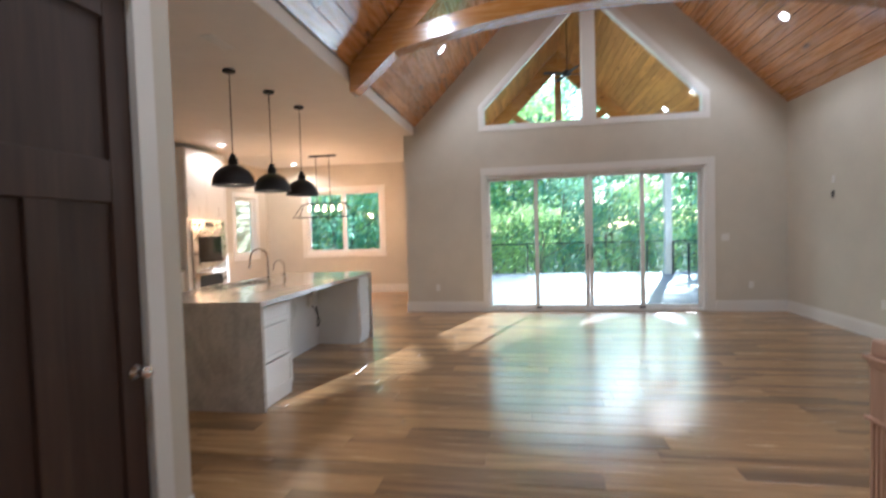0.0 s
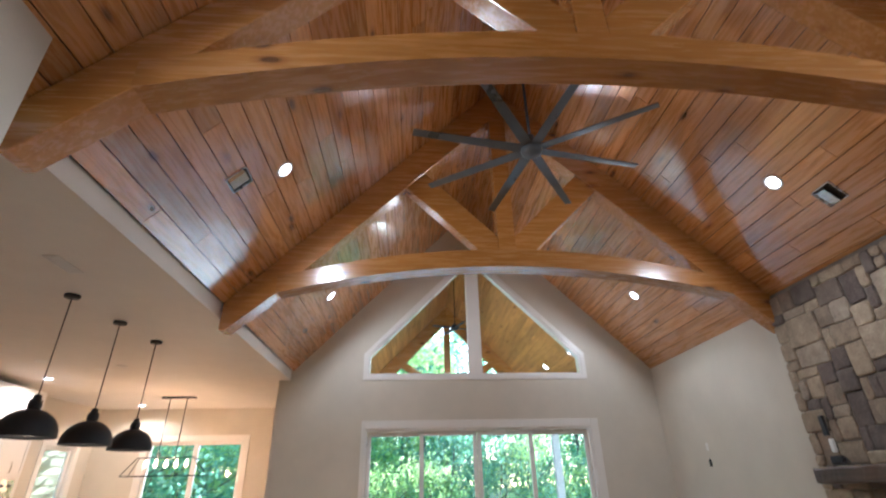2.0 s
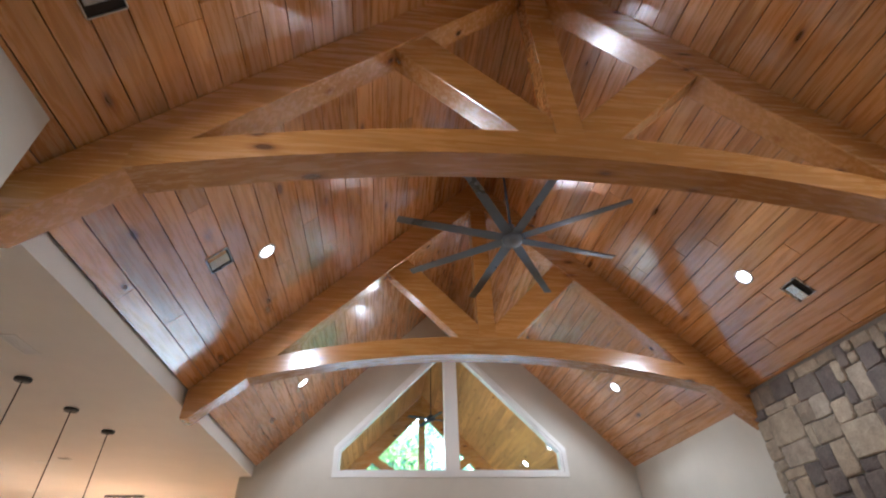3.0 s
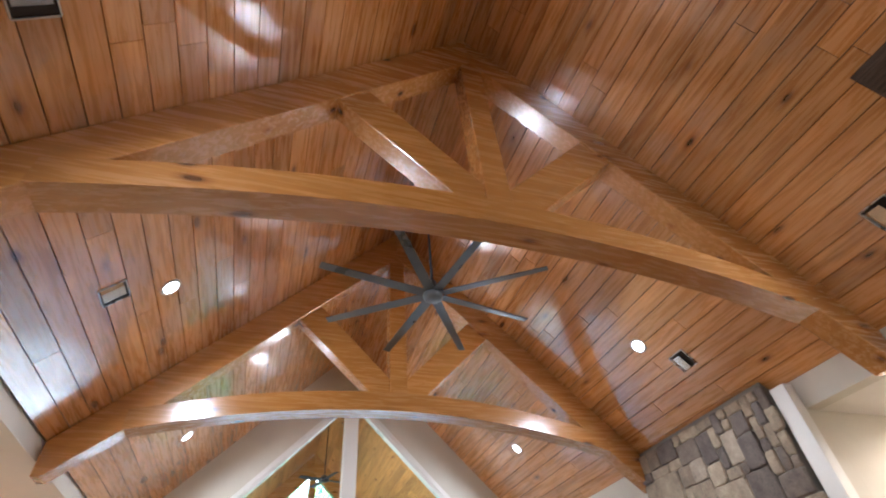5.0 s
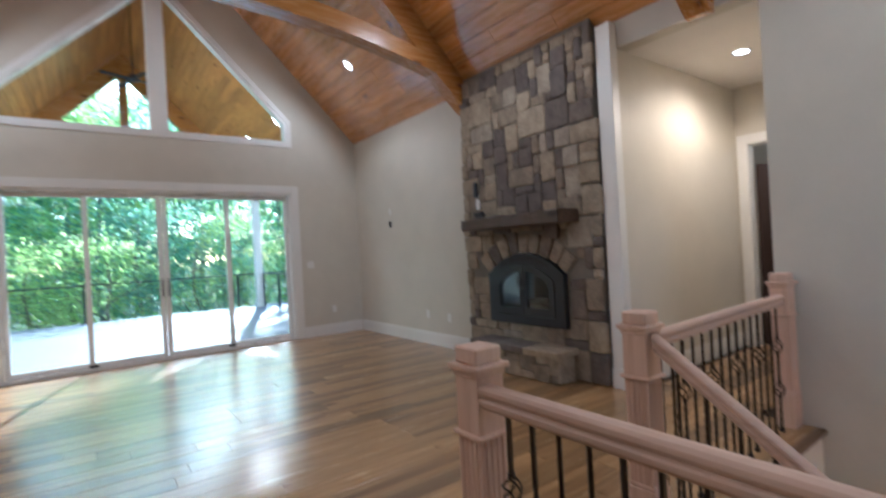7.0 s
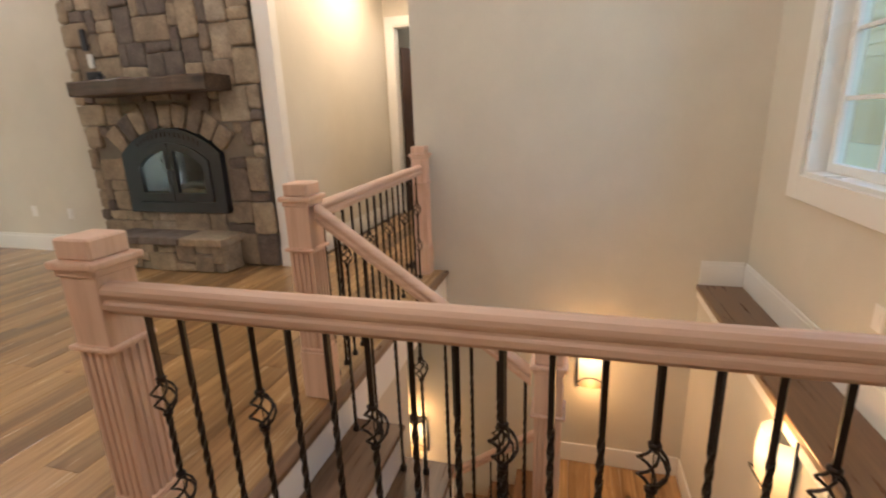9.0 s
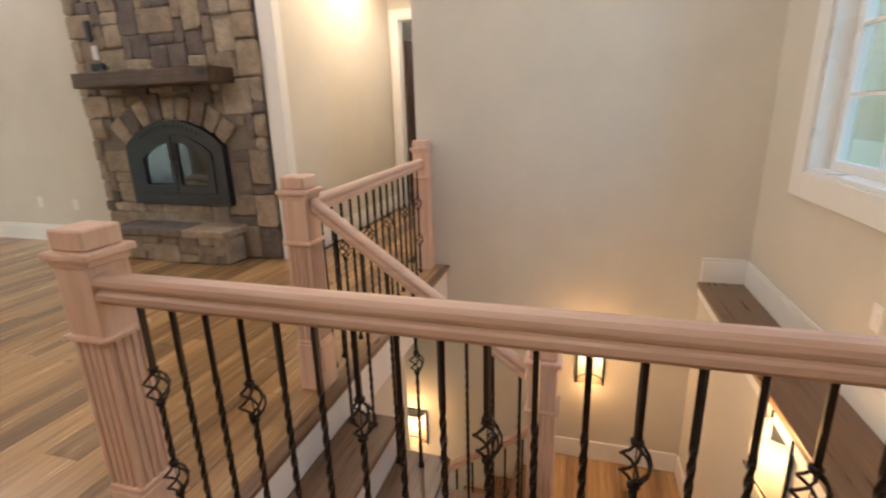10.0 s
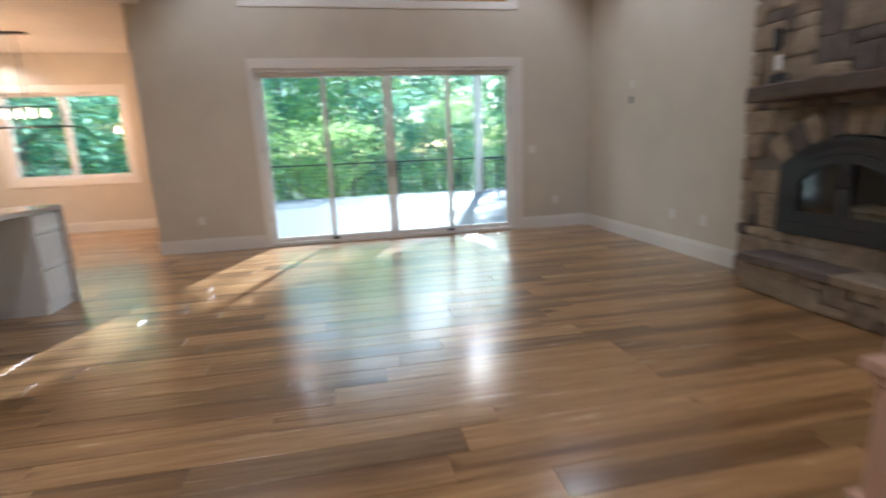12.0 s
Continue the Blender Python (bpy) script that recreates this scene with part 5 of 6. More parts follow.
setting("ledge_trim", boxed(2.62, 0.551, -0.11, XR - 0.001, 0.565, -0.049), TRIM, "white trim under the stair ledge", "trim")
base_run("baseboard_8", 2.62, SY + 0.001, XR - 0.02, SY + 0.018)
base_run("baseboard_9", XR - 0.018, SY + 0.019, XR - 0.001, 0.56)
for nm, d in (("baseboard_10", (XR - 0.018, 0.57, ZB, XR - 0.001, 1.64, ZB + 0.18)), ("baseboard_11", (LX, 0.552, ZB, XR - 0.02, 0.568, ZB + 0.18))):
    setting(nm, boxed(*d, bevel=0.003), TRIM, "white painted baseboard on the landing", "baseboard")


def sconce(x, y, z, yaw, group="stair sconces"):
    """A half-round glowing glass shade in a black iron strap frame, its back on a wall; it faces local -y."""
    t = thing("wall_sconce", (x, y, z), "lit half-round amber glass wall sconce in black iron straps", "wall lamp", group)
    m = pose(x, y, z, 0, 0, yaw)

    def put(name, bm, material, parent=None, label=""):
        bmesh.ops.transform(bm, matrix=m, verts=bm.verts)
        return part(name, bm, material, parent or t, label)
    put("back_plate", boxed(-0.105, -0.014, -0.19, 0.105, -0.001, 0.19, bevel=0.003), BLACK)
    bm = B()
    nseg = 14
    rows = []
    for zz, deep in ((-0.17, 0.045), (-0.12, 0.075), (-0.05, 0.098), (0.03, 0.108), (0.1, 0.105), (0.165, 0.095)):
        rows.append([bm.verts.new((0.10 * math.cos(math.pi * k / nseg), -0.016 - deep * math.sin(math.pi * k / nseg), zz)) for k in range(nseg + 1)])
    for lo, hi in zip(rows, rows[1:]):
        for k in range(nseg):
            f = bm.faces.new((lo[k], lo[k + 1], hi[k + 1], hi[k]))
            f.smooth = True
    put("shade", bm, SHADE, None, "glowing frosted glass shade")
    for sx in (-1, 1):
        bm = B()
        tube(bm, [(sx * 0.112, -0.01, -0.2), (sx * 0.112, -0.02, 0.2)], 0.006, 6)
        put("side_strap", bm, BLACK)
        bm = B()
        tube(bm, [(sx * 0.11 * math.cos(u), -0.03 - 0.105 * math.sin(u), -0.17 + 0.14 * math.sin(u)) for u in (k * math.pi / 2 / 8 for k in range(9))], 0.005, 6)
        put("cross_strap", bm, BLACK)
    lamp("sconce_lamp", "POINT", m @ Vector((0, -0.17, 0.19)), 1.1, (1.0, 0.50, 0.17), 0.05)
    lamp("sconce_lamp", "POINT", m @ Vector((0, -0.14, -0.2)), 0.4, (1.0, 0.50, 0.17), 0.05)


SHADE = glow("sconce_glass", (1.0, 0.60, 0.24), 0.36)
SHADE.node_tree.nodes["Principled BSDF"].inputs["Base Color"].default_value = (0.30, 0.20, 0.10, 1)
_nt = SHADE.node_tree
_tc, _sp = _nt.nodes.new("ShaderNodeTexCoord"), _nt.nodes.new("ShaderNodeSeparateXYZ")
_nt.links.new(_tc.outputs["Generated"], _sp.inputs[0])
_rp = ramp(_nt, [(0.05, (0.25, 0.10, 0.025)), (0.45, (0.8, 0.42, 0.15)), (0.75, (1.0, 0.70, 0.36)), (1.0, (0.8, 0.48, 0.2))])
_nt.links.new(_sp.outputs[2], _rp.inputs[0])
_nt.links.new(_rp.outputs[0], _nt.nodes["Principled BSDF"].inputs["Emission Color"])
sconce(XR, 1.315, -0.80, -90)
sconce(XR, 2.915, -1.70, -90)
sconce(3.79, 0.55, -0.25, 180)

# ---------- doors ----------
dd = tagged(new("door_foyer"), "dark-stained craftsman panel door, shut", "door", kind="structure")
X0, X1 = DX - 0.055, DX - 0.012
bm = B()
ya, yb, zt = 1.795, 2.655, 2.54
for p in ((ya, ya + 0.125, 0.01, zt), (yb - 0.125, yb, 0.01, zt), (ya + 0.125, yb - 0.125, 0.01, 0.26), (ya + 0.125, yb - 0.125, zt - 0.13, zt), (ya + 0.125, yb - 0.125, 1.64, 1.82), ((ya + yb) / 2 - 0.06, (ya + yb) / 2 + 0.06, 0.26, 1.64)):
    box(bm, X0, p[0], p[2], X1, p[1], p[3], 0.004)
bmesh.ops.remove_doubles(bm, verts=bm.verts, dist=0.0001)
leaf = part("leaf", bm, DARKDOOR, dd)
for p in ((ya + 0.125, (ya + yb) / 2 - 0.06, 0.26, 1.64), ((ya + yb) / 2 + 0.06, yb - 0.125, 0.26, 1.64), (ya + 0.125, yb - 0.125, 1.82, zt - 0.13)):
    part("panel", boxed(X0 + 0.012, p[0] - 0.003, p[2] - 0.003, X1 - 0.016, p[1] + 0.003, p[3] + 0.003), DARKDOOR, leaf)
bm = B()
lathe(bm, [(0.001, 0.0), (0.032, 0.0), (0.032, 0.008), (0.012, 0.012), (0.011, 0.035), (0.024, 0.042), (0.031, 0.058), (0.024, 0.074), (0.001, 0.078)], (0, 0, 0), 12)
bmesh.ops.transform(bm, matrix=pose(X1, yb - 0.06, 0.90, 0, 90, 0), verts=bm.verts)
part("knob", bm, CHROME, leaf, "faceted chrome and crystal knob")
for p in ((yb + 0.002, yb + 0.11, 0.0, zt + 0.1), (ya - 0.11, ya - 0.002, 0.0, zt + 0.1), (ya - 0.002, yb + 0.002, zt + 0.004, zt + 0.1)):
    part("casing", boxed(DX + 0.001, p[0], p[2], DX + 0.02, p[1], p[3], bevel=0.004), TRIM, dd, "white casing board")
bm = B()
for p in ((yb + 0.002, yb + 0.003, 0, zt), ):
    box(bm, DX - 0.1, p[0] - 0.001, p[2], DX + 0.001, p[1] + 0.0, p[3])
part("jamb", bm, TRIM, dd)
base_run("baseboard_12", DX + 0.001, 2.77, DX + 0.018, 2.90)

hd = tagged(new("door_hall"), "dark-stained door standing ajar at the hall's end", "door", kind="structure")
bm = B()
for p in ((3.84, 3.95, 0.0, 2.55), (2.85, 2.98, 0.0, 2.55), (2.98, 3.84, 2.44, 2.55)):
    box(bm, 7.93, p[0], p[2], 7.949, p[1], p[3], 0.004)
part("casing", bm, TRIM, hd, "white casing")
bm = B()
box(bm, 7.95, 3.835, 0, 8.10, 3.859, 2.45)
box(bm, 7.95, 2.962, 2.425, 8.10, 3.835, 2.449)
part("jamb", bm, TRIM, hd, "white jamb")
bm = B()
box(bm, 0, -0.04, 0.01, 0.84, 0, 2.2, 0.004)
for p in ((0.12, 0.72, 0.2, 1.3), (0.12, 0.72, 1.45, 2.08)):
    box(bm, p[0], -0.05, p[2], p[1], -0.041, p[3], 0.004)
bmesh.ops.transform(bm, matrix=pose(8.10, 3.82, 0, 0, 0, -28), verts=bm.verts)
part("leaf", bm, DARKDOOR, hd, "dark-stained leaf")
hl = thing("recessed_light", (6.72, 3.38, 3.14), "lit round recessed lamp in the hall ceiling", "ceiling light")
bm = B()
lathe(bm, [(0.0005, -0.004), (0.065, -0.004)], (6.72, 3.38, 3.14), 24)
part("lens", bm, CAN_ON, hl)
bm = B()
lathe(bm, [(0.066, -0.003), (0.068, -0.008), (0.088, -0.006), (0.09, 0)], (6.72, 3.38, 3.14), 24)
part("trim_ring", bm, TRIM, hl)
lamp("hall_lamp", "SPOT", (6.72, 3.38, 2.9), 17, (1.0, 0.70, 0.44), 0.3, 174)
# fill light with no fixture, added to brighten the hall's far end
lamp("hall_room_fill", "POINT", (8.9, 2.6, 2.6), 3.0, (1.0, 0.9, 0.78), 0.15)


def plate(name, label, x, y, z, axis, w=0.075, h=0.115):
    bm = B()
    if axis == 1:
        box(bm, x - w / 2, y - 0.007, z - h / 2, x + w / 2, y - 0.001, z + h / 2, 0.002)
        box(bm, x - w / 4, y - 0.01, z - h / 4, x + w / 4, y - 0.007, z + h / 4, 0.001)
    elif axis == 0:
        box(bm, x - 0.007, y - w / 2, z - h / 2, x - 0.001, y + w / 2, z + h / 2, 0.002)
        box(bm, x - 0.01, y - w / 4, z - h / 4, x - 0.007, y + w / 4, z + h / 4, 0.001)
    else:
        box(bm, x - w / 2, y + 0.001, z - h / 2, x + w / 2, y + 0.007, z + h / 2, 0.002)
        box(bm, x - w / 4, y + 0.007, z - h / 4, x + w / 4, y + 0.01, z + h / 4, 0.001)
    solid(name, (x, y, z), bm, PLASTIC, label, "outlet" if "outlet" in name else "switch", "wall plates")


plate("wall_outlet", "white outlet plate on the beige wall", 4.97, YF, 0.44, 1)
plate("light_switch", "white double switch plate beside the glass doors", 4.58, YF, 1.24, 1, 0.12)
plate("wall_outlet", "white outlet plate on the beige wall", XR, 7.28, 0.44, 0)
plate("wall_outlet", "white outlet plate on the beige wall", XR, 6.76, 0.42, 0)
plate("wall_outlet", "white outlet plate on the beige wall", -0.3, YF, 0.44, 1)
plate("wall_outlet", "white outlet plate above the stair ledge", 3.93, SY, 0.42, 2)
plate("wall_outlet", "small white cover plate high on the wall", XR, 8.23, 2.04, 0, 0.06, 0.1)
bm = B()
box(bm, XR - 0.02, 8.21, 1.79, XR - 0.001, 8.25, 1.88, 0.004)
solid("wall_sensor", (XR, 8.23, 1.79), bm, BLACK, "small dark sensor bracket on the bare wall", "bracket")

# ---------- the kitchen ----------
def shaker(bm, x, y0, y1, z0, z1, rail=0.055):
    """A shaker front facing +x: frame and recessed panel."""
    box(bm, x - 0.014, y0 + rail - 0.004, z0 + rail - 0.004, x - 0.008, y1 - rail + 0.004, z1 - rail + 0.004)
    for p in ((y0, y0 + rail, z0, z1), (y1 - rail, y1, z0, z1), (y0 + rail, y1 - rail, z0, z0 + rail), (y0 + rail, y1 - rail, z1 - rail, z1)):
        box(bm, x - 0.02, p[0], p[2], x, p[1], p[3], 0.0015)


def bar_pull(x, y, z0, z1, upright=True):
    bm = B()
    if upright:
        tube(bm, [(x, y, z0), (x + 0.028, y, z0 + 0.004), (x + 0.028, y, z1 - 0.004), (x, y, z1)], 0.005, 6)
    else:
        tube(bm, [(x, z0, y), (x + 0.028, z0 + 0.004, y), (x + 0.028, z1 - 0.004, y), (x, z1, y)], 0.005, 6)
    return bm


# island
IX0, IX1, IY0, IY1, IZ = -2.20, -0.89, 4.40, 7.31, 0.935
isl = thing("kitchen_island", ((IX0 + IX1) / 2, (IY0 + IY1) / 2, 0), "white kitchen island base with drawers and open knee space", "kitchen island")
part("body", boxed(IX0 + 0.03, IY0 + 0.042, 0.0, -1.50, IY1 - 0.042, IZ - 0.042), CAB, isl)
for a, b in ((IY0 + 0.042, 4.96), (6.86, IY1 - 0.042)):
    body = part("drawer_unit", boxed(-1.498, a, 0.0, IX1 - 0.045, b, IZ - 0.042), CAB, isl)
    for z0, z1 in ((0.10, 0.385), (0.40, 0.70), (0.715, 0.875)):
        bm = B()
        shaker(bm, IX1 - 0.022, a + 0.012, b - 0.012, z0, z1, 0.045)
        part("drawer_front", bm, CAB, body)
top = B()
SXA, SXB, SYA, SYB = -2.08, -1.74, 5.52, 6.25
for p in ((IX0, IX1, IY0, SYA), (IX0, IX1, SYB, IY1), (IX0, SXA, SYA, SYB), (SXB, IX1, SYA, SYB)):
    box(top, p[0], p[2], IZ - 0.04, p[1], p[3], IZ)
bmesh.ops.remove_doubles(top, verts=top.verts, dist=0.0005)
ct = thing("island_countertop", ((IX0 + IX1) / 2, IY0, 0.0), "polished beige stone island top with waterfall ends", "countertop")
part("slab", top, SLAB, ct)
part("waterfall_end", boxed(IX0, IY0, 0.0, IX1, IY0 + 0.04, IZ - 0.041, bevel=0.002), SLAB, ct)
part("waterfall_end", boxed(IX0, IY1 - 0.04, 0.0, IX1, IY1, IZ - 0.041, bevel=0.002), SLAB, ct)
sk = thing("sink", (-1.91, 5.9, 0.72), "stainless undermount sink in the stone island top", "sink")
bm = B()
for p in ((SXA - 0.004, SXA + 0.008, SYA, SYB), (SXB - 0.008, SXB + 0.004, SYA, SYB), (SXA + 0.008, SXB - 0.008, SYA - 0.004, SYA + 0.008), (SXA + 0.008, SXB - 0.008, SYB - 0.008, SYB + 0.004)):
    box(bm, p[0], p[2], 0.72, p[1], p[3], IZ - 0.005)
part("basin_wall", bm, STEEL, sk)
part("basin_floor", boxed(SXA, SYA, 0.71, SXB, SYB, 0.72), STEEL, sk)
for nm, (fx, fy), hh, rr in (("faucet", (-1.69, 5.94), 0.40, 0.11), ("water_tap", (-1.71, 6.36), 0.24, 0.07)):
    t = thing(nm, (fx, fy, IZ), "chrome gooseneck tap standing on the island top", "faucet")
    bm = B()
    lathe(bm, [(0.001, 0), (0.026, 0), (0.024, 0.01), (0.016, 0.02), (0.016, 0.06)], (fx, fy, IZ), 16)
    part("base", bm, CHROME, t)
    pts = [(fx, fy, IZ + 0.05), (fx, fy, IZ + hh - rr)]
    pts += [(fx - rr + rr * math.cos(u), fy, IZ + hh - rr + rr * math.sin(u)) for u in (k * math.pi / 10 for k in range(11))]
    pts.append((fx - 2 * rr - 0.01, fy, IZ + hh - rr - 0.06))
    bm = B()
    tube(bm, pts, 0.011 if hh > 0.3 else 0.008, 10)
    part("spout", bm, CHROME, t)
    bm = B()
    tube(bm, [(fx, fy - 0.015, IZ + 0.06), (fx - 0.02, fy - 0.07, IZ + 0.09)], 0.006, 8)
    part("lever", bm, CHROME, t)
    if hh > 0.3:
        bm = B()
        tube(bm, [(fx - 2 * rr - 0.01, fy, IZ + hh - rr - 0.05), (fx - 2 * rr - 0.015, fy, IZ + hh - rr - 0.12)], 0.016, 10)
        part("spray_head", bm, CHROME, t)
io = thing("island_outlet", (-1.49, 6.55, 0.6), "white outlet box with loose dark cable on the island back", "outlet")
part("box", boxed(-1.498, 6.50, 0.56, -1.455, 6.58, 0.70, bevel=0.005), PLASTIC, io)
part("conduit", boxed(-1.498, 6.62, 0.62, -1.46, 6.66, 0.86, bevel=0.005), PLASTIC, io)
bm = B()
tube(bm, [(-1.46, 6.55, 0.58), (-1.42, 6.60, 0.50), (-1.43, 6.68, 0.42), (-1.42, 6.72, 0.33), (-1.43, 6.66, 0.27), (-1.42, 6.62, 0.33), (-1.43, 6.68, 0.40), (-1.42, 6.62, 0.55)], 0.008, 6)
part("cable", bm, BLACK, io)


def pendant(x, y):
    t = thing("pendant_lamp", (x, y, ZK), "matte black metal dome pendant lamp over the island", "pendant lamp", "island pendants")
    bm = B()
    lathe(bm, [(0.001, -0.03), (0.06, -0.028), (0.065, -0.02), (0.065, 0.0)], (x, y, ZK), 24)
    part("canopy", bm, BLACK, t)
    bm = B()
    tube(bm, [(x, y, ZK - 0.02), (x, y, 2.35)], 0.0055, 8)
    part("cord", bm, BLACK, t)
    bm = B()
    prof = [(0.018, 2.36), (0.027, 2.355), (0.031, 2.32), (0.045, 2.315), (0.05, 2.27)]
    R = 0.215
    for k in range(13):
        a = math.radians(78 - 78 * k / 12)
        prof.append((R * math.cos(a), 2.04 + 0.208 * math.sin(a)))
    prof += [(R, 2.026), (R - 0.005, 2.026)]
    for k in range(12):
        a = math.radians(6 + 72 * k / 11)
        prof.append(((R - 0.006) * math.cos(a), 2.038 + 0.201 * math.sin(a)))
    lathe(bm, [(r, z) for r, z in prof], (x, y, 0), 36)
    part("shade", bm, BLACK, t)
    bm = B()
    lathe(bm, [(0.001, -0.05), (0.025, -0.045), (0.03, -0.02), (0.02, 0.02), (0.015, 0.06)], (x, y, 2.12), 16)
    part("bulb", bm, BULB, t, "warm glowing bulb")
    lamp("pendant_glow", "POINT", (x, y, 2.06), 1.2, (1.0, 0.68, 0.38), 0.03)


for q in ((-1.745, 5.43), (-1.745, 6.225), (-1.725, 6.98)):
    pendant(*q)

ch = thing("chandelier", (-3.1, 10.9, ZK), "linear black frame chandelier with five glowing bulbs", "chandelier")
CY = 10.9
bm = B()
box(bm, -3.42, CY - 0.05, ZK - 0.03, -2.80, CY + 0.05, ZK - 0.001, 0.004)
part("canopy", bm, BLACK, ch)
for x in (-3.27, -2.96):
    bm = B()
    tube(bm, [(x, CY, ZK - 0.02), (x, CY, 2.14)], 0.008, 8)
    part("rod", bm, BLACK, ch)
bm = B()
lo = [(-3.79, CY - 0.14, 1.87), (-2.41, CY - 0.14, 1.87), (-2.41, CY + 0.14, 1.87), (-3.79, CY + 0.14, 1.87)]
hi = [(-3.60, CY - 0.04, 2.17), (-2.60, CY - 0.04, 2.17), (-2.60, CY + 0.04, 2.17), (-3.60, CY + 0.04, 2.17)]
for i in range(4):
    tube(bm, [lo[i], lo[(i + 1) % 4]], 0.008, 6)
    tube(bm, [hi[i], hi[(i + 1) % 4]], 0.008, 6)
    tube(bm, [lo[i], hi[i]], 0.008, 6)
part("frame", bm, BLACK, ch)
for k in range(5):
    x = -3.46 + 0.18 * k
    bm = B()
    lathe(bm, [(0.001, -0.055), (0.028, -0.035), (0.032, 0.0), (0.018, 0.045), (0.013, 0.08)], (x, CY, 2.06), 14)
    part("bulb", bm, BULB, ch, "warm glowing bulb")
lamp("chandelier_glow", "POINT", (-3.1, CY, 1.98), 24, (1.0, 0.50, 0.22), 0.06)

# wall of cabinets
def cabinet(name, label, x1, y0, y1, z0, z1, fronts, group):
    t = thing(name, (KX, (y0 + y1) / 2, z0), label, "cabinet", group)
    body = part("body", boxed(KX + 0.002, y0, z0, x1 - 0.021, y1, z1), CAB, t)
    for a, b, c, d in fronts:
        bm = B()
        shaker(bm, x1, a + 0.003, b - 0.003, c, d)
        f = part("door", bm, CAB, t)
        part("handle", bar_pull(x1, b - 0.04 if (a + b) / 2 < (y0 + y1) / 2 else a + 0.04, c + 0.05, c + 0.19), STEEL, f, "brushed bar pull")
    return t


y = 4.46
for k in range(5):
    w = 0.81
    cabinet("wall_cabinet", "white shaker wall cabinet above the back counter", -5.05, y, y + w - 0.002, 1.46, 3.13, [(y, y + w / 2, 1.465, 3.125), (y + w / 2, y + w, 1.465, 3.125)], "kitchen wall cabinets")
    cabinet("base_cabinet", "white shaker base cabinet under the back counter", -4.80, y, y + w - 0.002, 0.0, 0.885, [(y, y + w / 2, 0.11, 0.87), (y + w / 2, y + w, 0.11, 0.87)], "kitchen base cabinets")
    y += w
bm = B()
box(bm, KX + 0.002, 3.3, 0.887, -4.76, 8.50, 0.925, 0.003)
solid("back_counter", (KX + 0.3, 6, 0.887), bm, SLAB, "polished beige stone counter along the wall", "countertop")
bm = B()
box(bm, KX + 0.001, 4.46, 0.926, KX + 0.012, 8.50, 1.458)
setting("backsplash", bm, SPLASH, "grey backsplash between counter and wall cabinets", "backsplash")
TY0, TY1 = 8.52, 9.72
tower = thing("oven_cabinet", (KX, 9.1, 0), "tall white shaker oven cabinet", "cabinet")
bm = B()
box(bm, KX + 0.002, TY0, 0.0, -4.721, TY1, 0.52)
box(bm, KX + 0.002, TY0, 1.825, -4.721, TY1, 3.13)
box(bm, KX + 0.002, TY0, 0.52, -4.721, 8.62, 1.825)
box(bm, KX + 0.002, 9.62, 0.52, -4.721, TY1, 1.825)
part("body", bm, CAB, tower)
for a, b, c, d in ((TY0 + 0.02, 9.12, 1.86, 3.11), (9.12, TY1 - 0.02, 1.86, 3.11), (TY0 + 0.02, TY1 - 0.02, 0.12, 0.49)):
    bm = B()
    shaker(bm, -4.70, a + 0.003, b - 0.003, c, d)
    f = part("door", bm, CAB, tower)
    part("handle", bar_pull(-4.70, (a + b) / 2, c + 0.05, c + 0.2), STEEL, f, "brushed bar pull")
ov = thing("double_oven", (-4.9, 9.12, 0.52), "stainless double wall oven with black glass doors", "oven")
part("body", boxed(KX + 0.1, 8.625, 0.525, -4.722, 9.615, 1.82), STEEL, ov)
pan = part("control_panel", boxed(-4.721, 8.625, 1.655, -4.695, 9.615, 1.82, bevel=0.004), STEEL, ov)
part("display", boxed(-4.694, 8.99, 1.69, -4.690, 9.25, 1.79), OVENGLASS, pan, "dark display")
for yy in (8.71, 8.83, 9.37, 9.51):
    bm = B()
    lathe(bm, [(0.001, 0.03), (0.022, 0.028), (0.026, 0.0)], (0, 0, 0), 14)
    bmesh.ops.transform(bm, matrix=pose(-4.695, yy, 1.735, 0, 90, 0), verts=bm.verts)
    part("knob", bm, BLACK, pan, "dark control knob")
for z0, z1 in ((0.90, 1.64), (0.535, 0.885)):
    d = part("oven_door", boxed(-4.721, 8.63, z0, -4.69, 9.61, z1, bevel=0.005), STEEL, ov)
    zt = z1 - 0.13 if z1 > 1 else z1 - 0.11
    part("oven_window", boxed(-4.689, 8.78, z0 + (0.12 if z1 > 1 else 0.03), -4.685, 9.46, zt), OVENGLASS, d, "black glass window")
    bm = B()
    tube(bm, [(-4.69, 8.70, z1 - 0.06), (-4.64, 8.71, z1 - 0.06), (-4.64, 9.53, z1 - 0.06), (-4.69, 9.54, z1 - 0.06)], 0.013, 8)
    part("handle", bm, STEEL, d)

# small things on the kitchen ceiling
def flat_can(x, y, on, label):
    t = thing("recessed_light", (x, y, ZK), label, "ceiling light", "kitchen lamps")
    bm = B()
    lathe(bm, [(0.066, -0.003), (0.069, -0.009), (0.09, -0.006), (0.092, 0.0)], (x, y, ZK), 24)
    part("trim_ring", bm, TRIM, t)
    bm = B()
    lathe(bm, [(0.0005, -0.004), (0.066, -0.0035)], (x, y, ZK), 24)
    part("lens", bm, CAN_ON if on else PLASTIC, t)
    if on:
        lamp("kitchen_lamp", "SPOT", (x, y, ZK - 0.05), 12.0, (1.0, 0.78, 0.55), 0.06, 155)


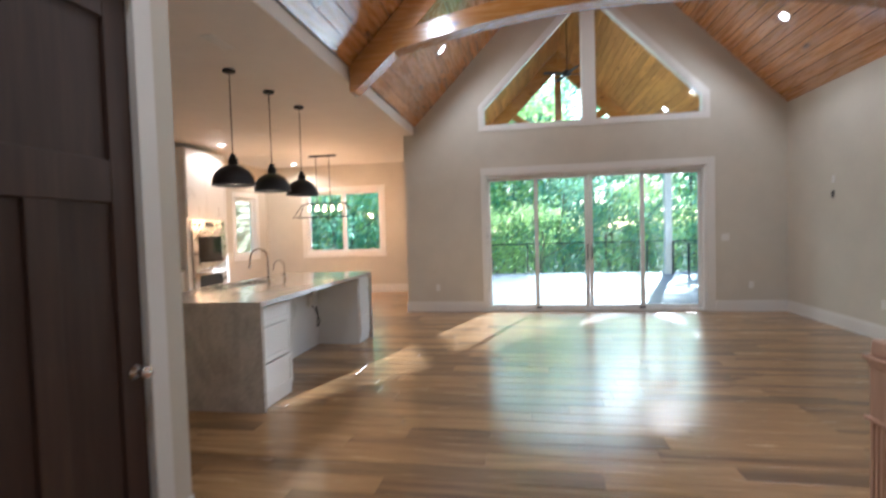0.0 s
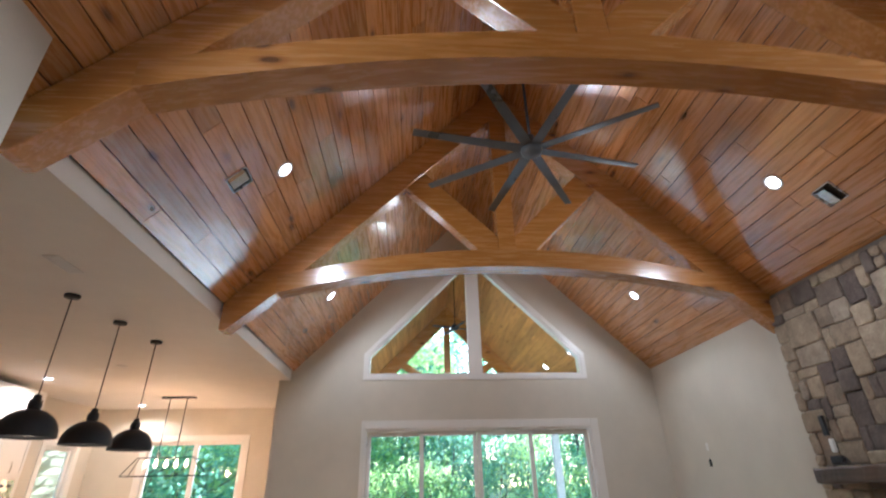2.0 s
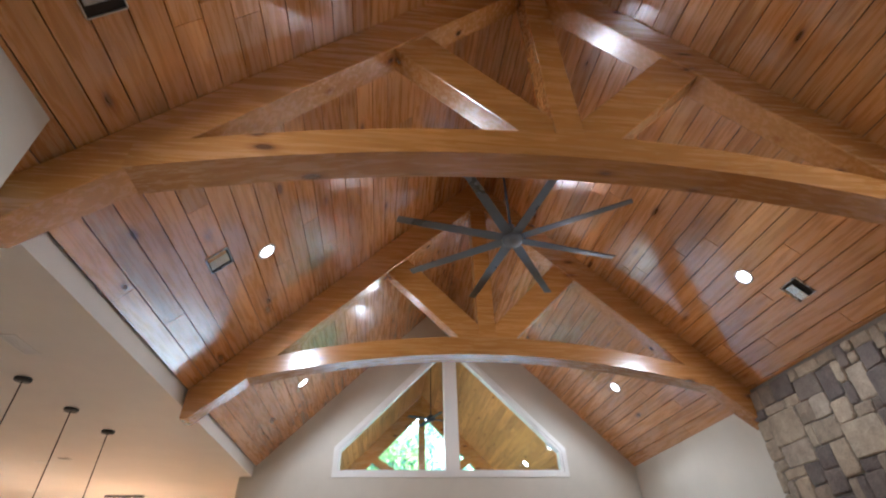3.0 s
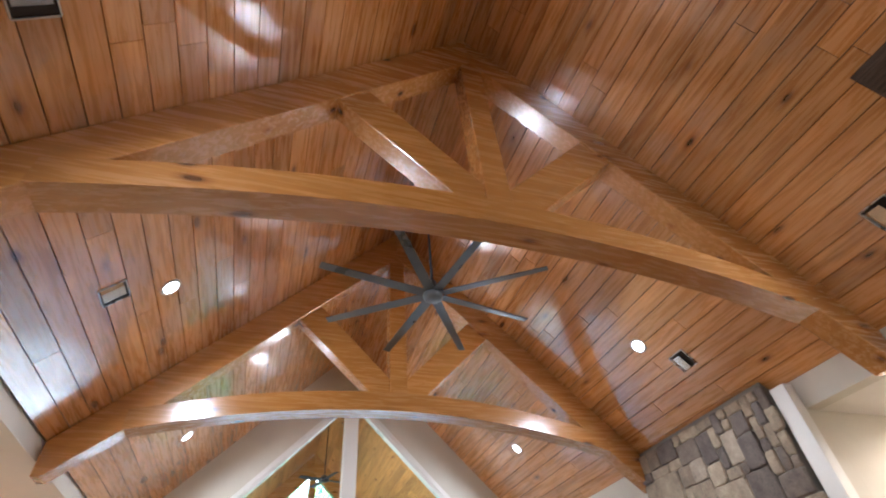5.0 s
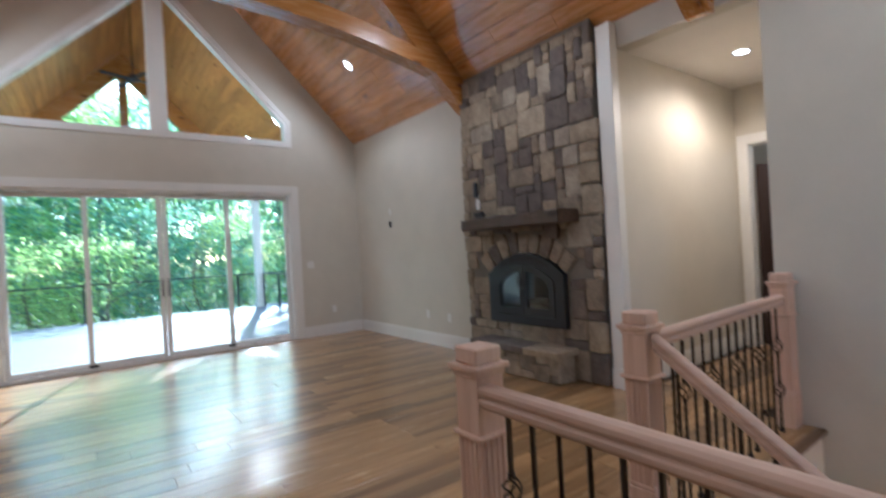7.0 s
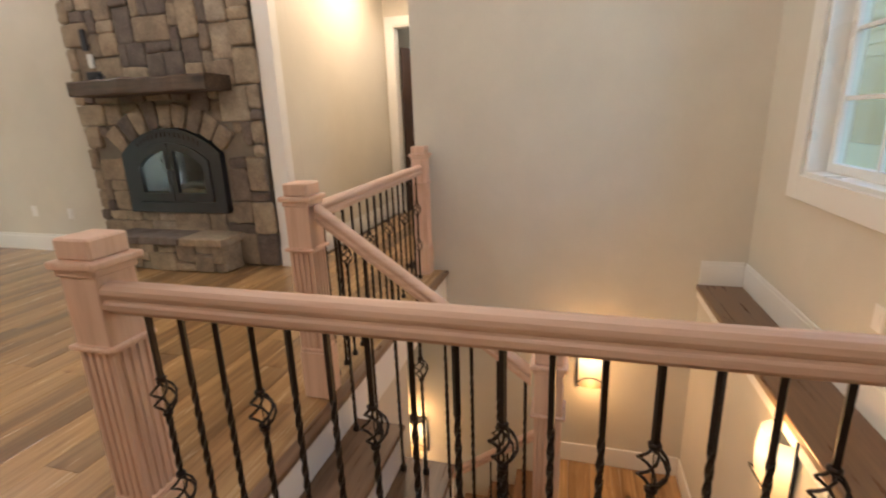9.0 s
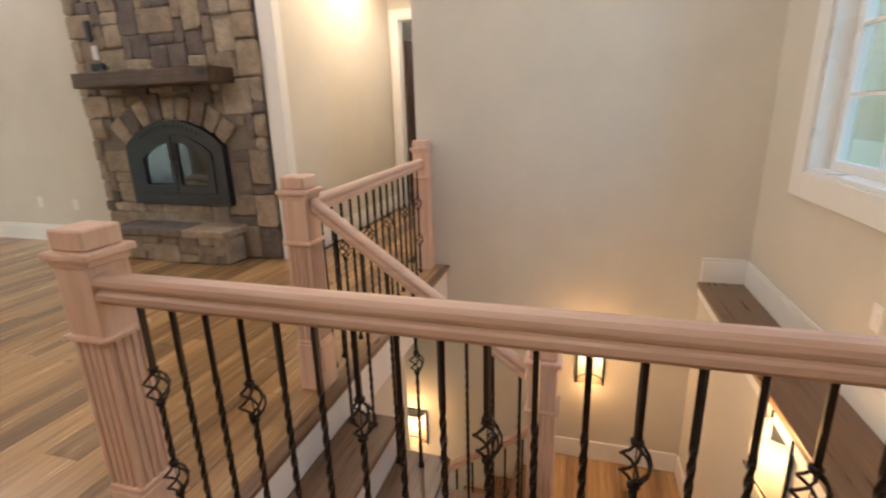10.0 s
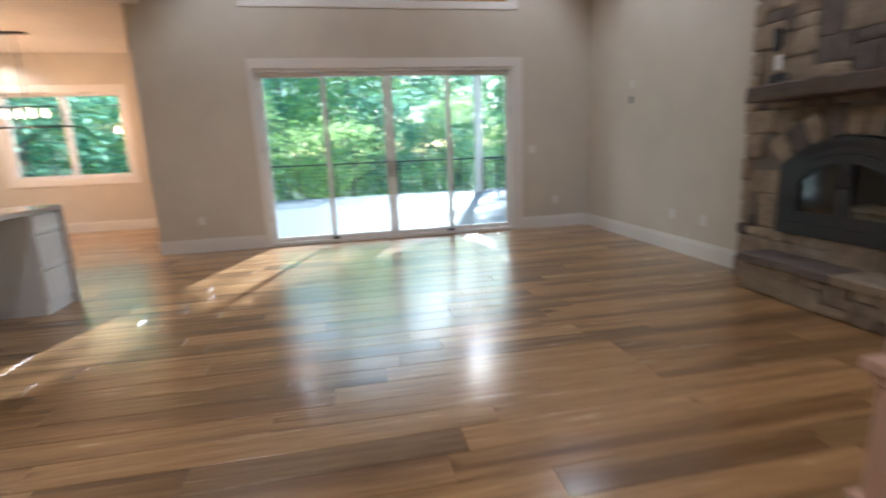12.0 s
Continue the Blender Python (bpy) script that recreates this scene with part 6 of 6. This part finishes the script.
for x, y in ((-4.35, 9.1), (-4.3, 11.9)):
    flat_can(x, y, True, "lit round recessed lamp in the kitchen ceiling")
for x, y in ((-4.13, 6.92), (-3.68, 7.96), (-3.18, 8.47), (-4.3, 10.4)):
    flat_can(x, y, False, "unlit white recessed lamp in the kitchen ceiling")
for x, y, w, l in ((-1.40, 4.75, 0.12, 0.34), (-2.80, 8.27, 0.13, 0.13)):
    t = thing("ceiling_vent", (x, y, ZK), "flat white ceiling register with thin slats", "air vent")
    part("frame", boxed(x - w / 2, y - l / 2, ZK - 0.008, x + w / 2, y + l / 2, ZK - 0.001, bevel=0.002), TRIM, t)
    for k in range(5):
        xx = x - w / 2 + 0.02 + (w - 0.04) * k / 4
        part("slat", boxed(xx - 0.003, y - l / 2 + 0.015, ZK - 0.013, xx + 0.003, y + l / 2 - 0.015, ZK - 0.0085), TRIM, t)

# ---------- floor planks, last ----------
def floor_planks():
    rng = random.Random(31)
    floor = tagged(new("floor"), "wide rustic hickory floor planks with dark streaks", "floor", kind="structure")
    W, GAPW = 0.185, 0.0016
    shapes = {}

    def plank_mesh(length):
        key = round(length, 2)
        if key not in shapes:
            bm = B()
            l, w, e = key / 2, W / 2 - GAPW / 2, 0.0022
            lo = [bm.verts.new(p) for p in ((-l, -w, -0.02), (l, -w, -0.02), (l, w, -0.02), (-l, w, -0.02))]
            md = [bm.verts.new(p) for p in ((-l, -w, -e), (l, -w, -e), (l, w, -e), (-l, w, -e))]
            hi = [bm.verts.new(p) for p in ((-l + e, -w + e, 0), (l - e, -w + e, 0), (l - e, w - e, 0), (-l + e, w - e, 0))]
            bm.faces.new(hi)
            for a, c in ((lo, md), (md, hi)):
                for i in range(4):
                    bm.faces.new((a[i], a[(i + 1) % 4], c[(i + 1) % 4], c[i]))
            shapes[key] = mesh_of("plank", bm, FLOOR)
        return shapes[key]

    verts, faces = [], []

    def far_plank(x0, x1, y):
        i, w, e = len(verts), W / 2 - GAPW / 2, 0.0022
        for z, d in ((-0.02, 0), (-e, 0), (0, e)):
            verts.extend([(x0 + d, y - w + d, z), (x1 - d, y - w + d, z), (x1 - d, y + w - d, z), (x0 + d, y + w - d, z)])
        faces.append((i + 8, i + 9, i + 10, i + 11))
        for b in (0, 4):
            for k in range(4):
                faces.append((i + b + k, i + b + (k + 1) % 4, i + b + 4 + (k + 1) % 4, i + b + 4 + k))

    count = 0
    y = YB + W / 2
    while y < KY:
        if y < 2.56:
            spans = [(DX - 1.2, 2.52)]
        elif y < YF - 0.02:
            spans = [(KX, XR + (3.6 if 2.9 < y < 3.9 else -0.002))]
        else:
            spans = [(KX, -0.88)]
        for a, b in spans:
            x = a
            while x < b - 0.01:
                e = min(b, x + rng.choice((0.6, 0.8, 1.0, 1.2, 1.5, 1.8, 2.1, 2.1)) if x > a else x + rng.choice((0.4, 0.7, 1.0, 1.3, 1.6)))
                if b - e < 0.3:
                    e = b
                if e - x > 0.02:
                    if count < 300 and e > -1.0 and 2.3 < y < YF and x < XR:
                        p = new("plank", plank_mesh(e - x - 0.002))
                        p.parent = floor
                        p.location = ((x + e) / 2, y, rng.uniform(-0.0006, 0.0))
                        count += 1
                    else:
                        far_plank(x + 0.001, e - 0.001, y)
                x = e
        y += W
    me = bpy.data.meshes.new("planks_far")
    me.from_pydata(verts, [], faces)
    me.materials.append(FLOOR_REST)
    rest = new("planks_far", me)
    rest.parent = floor
    tagged(rest, kind="stuff")


floor_planks()
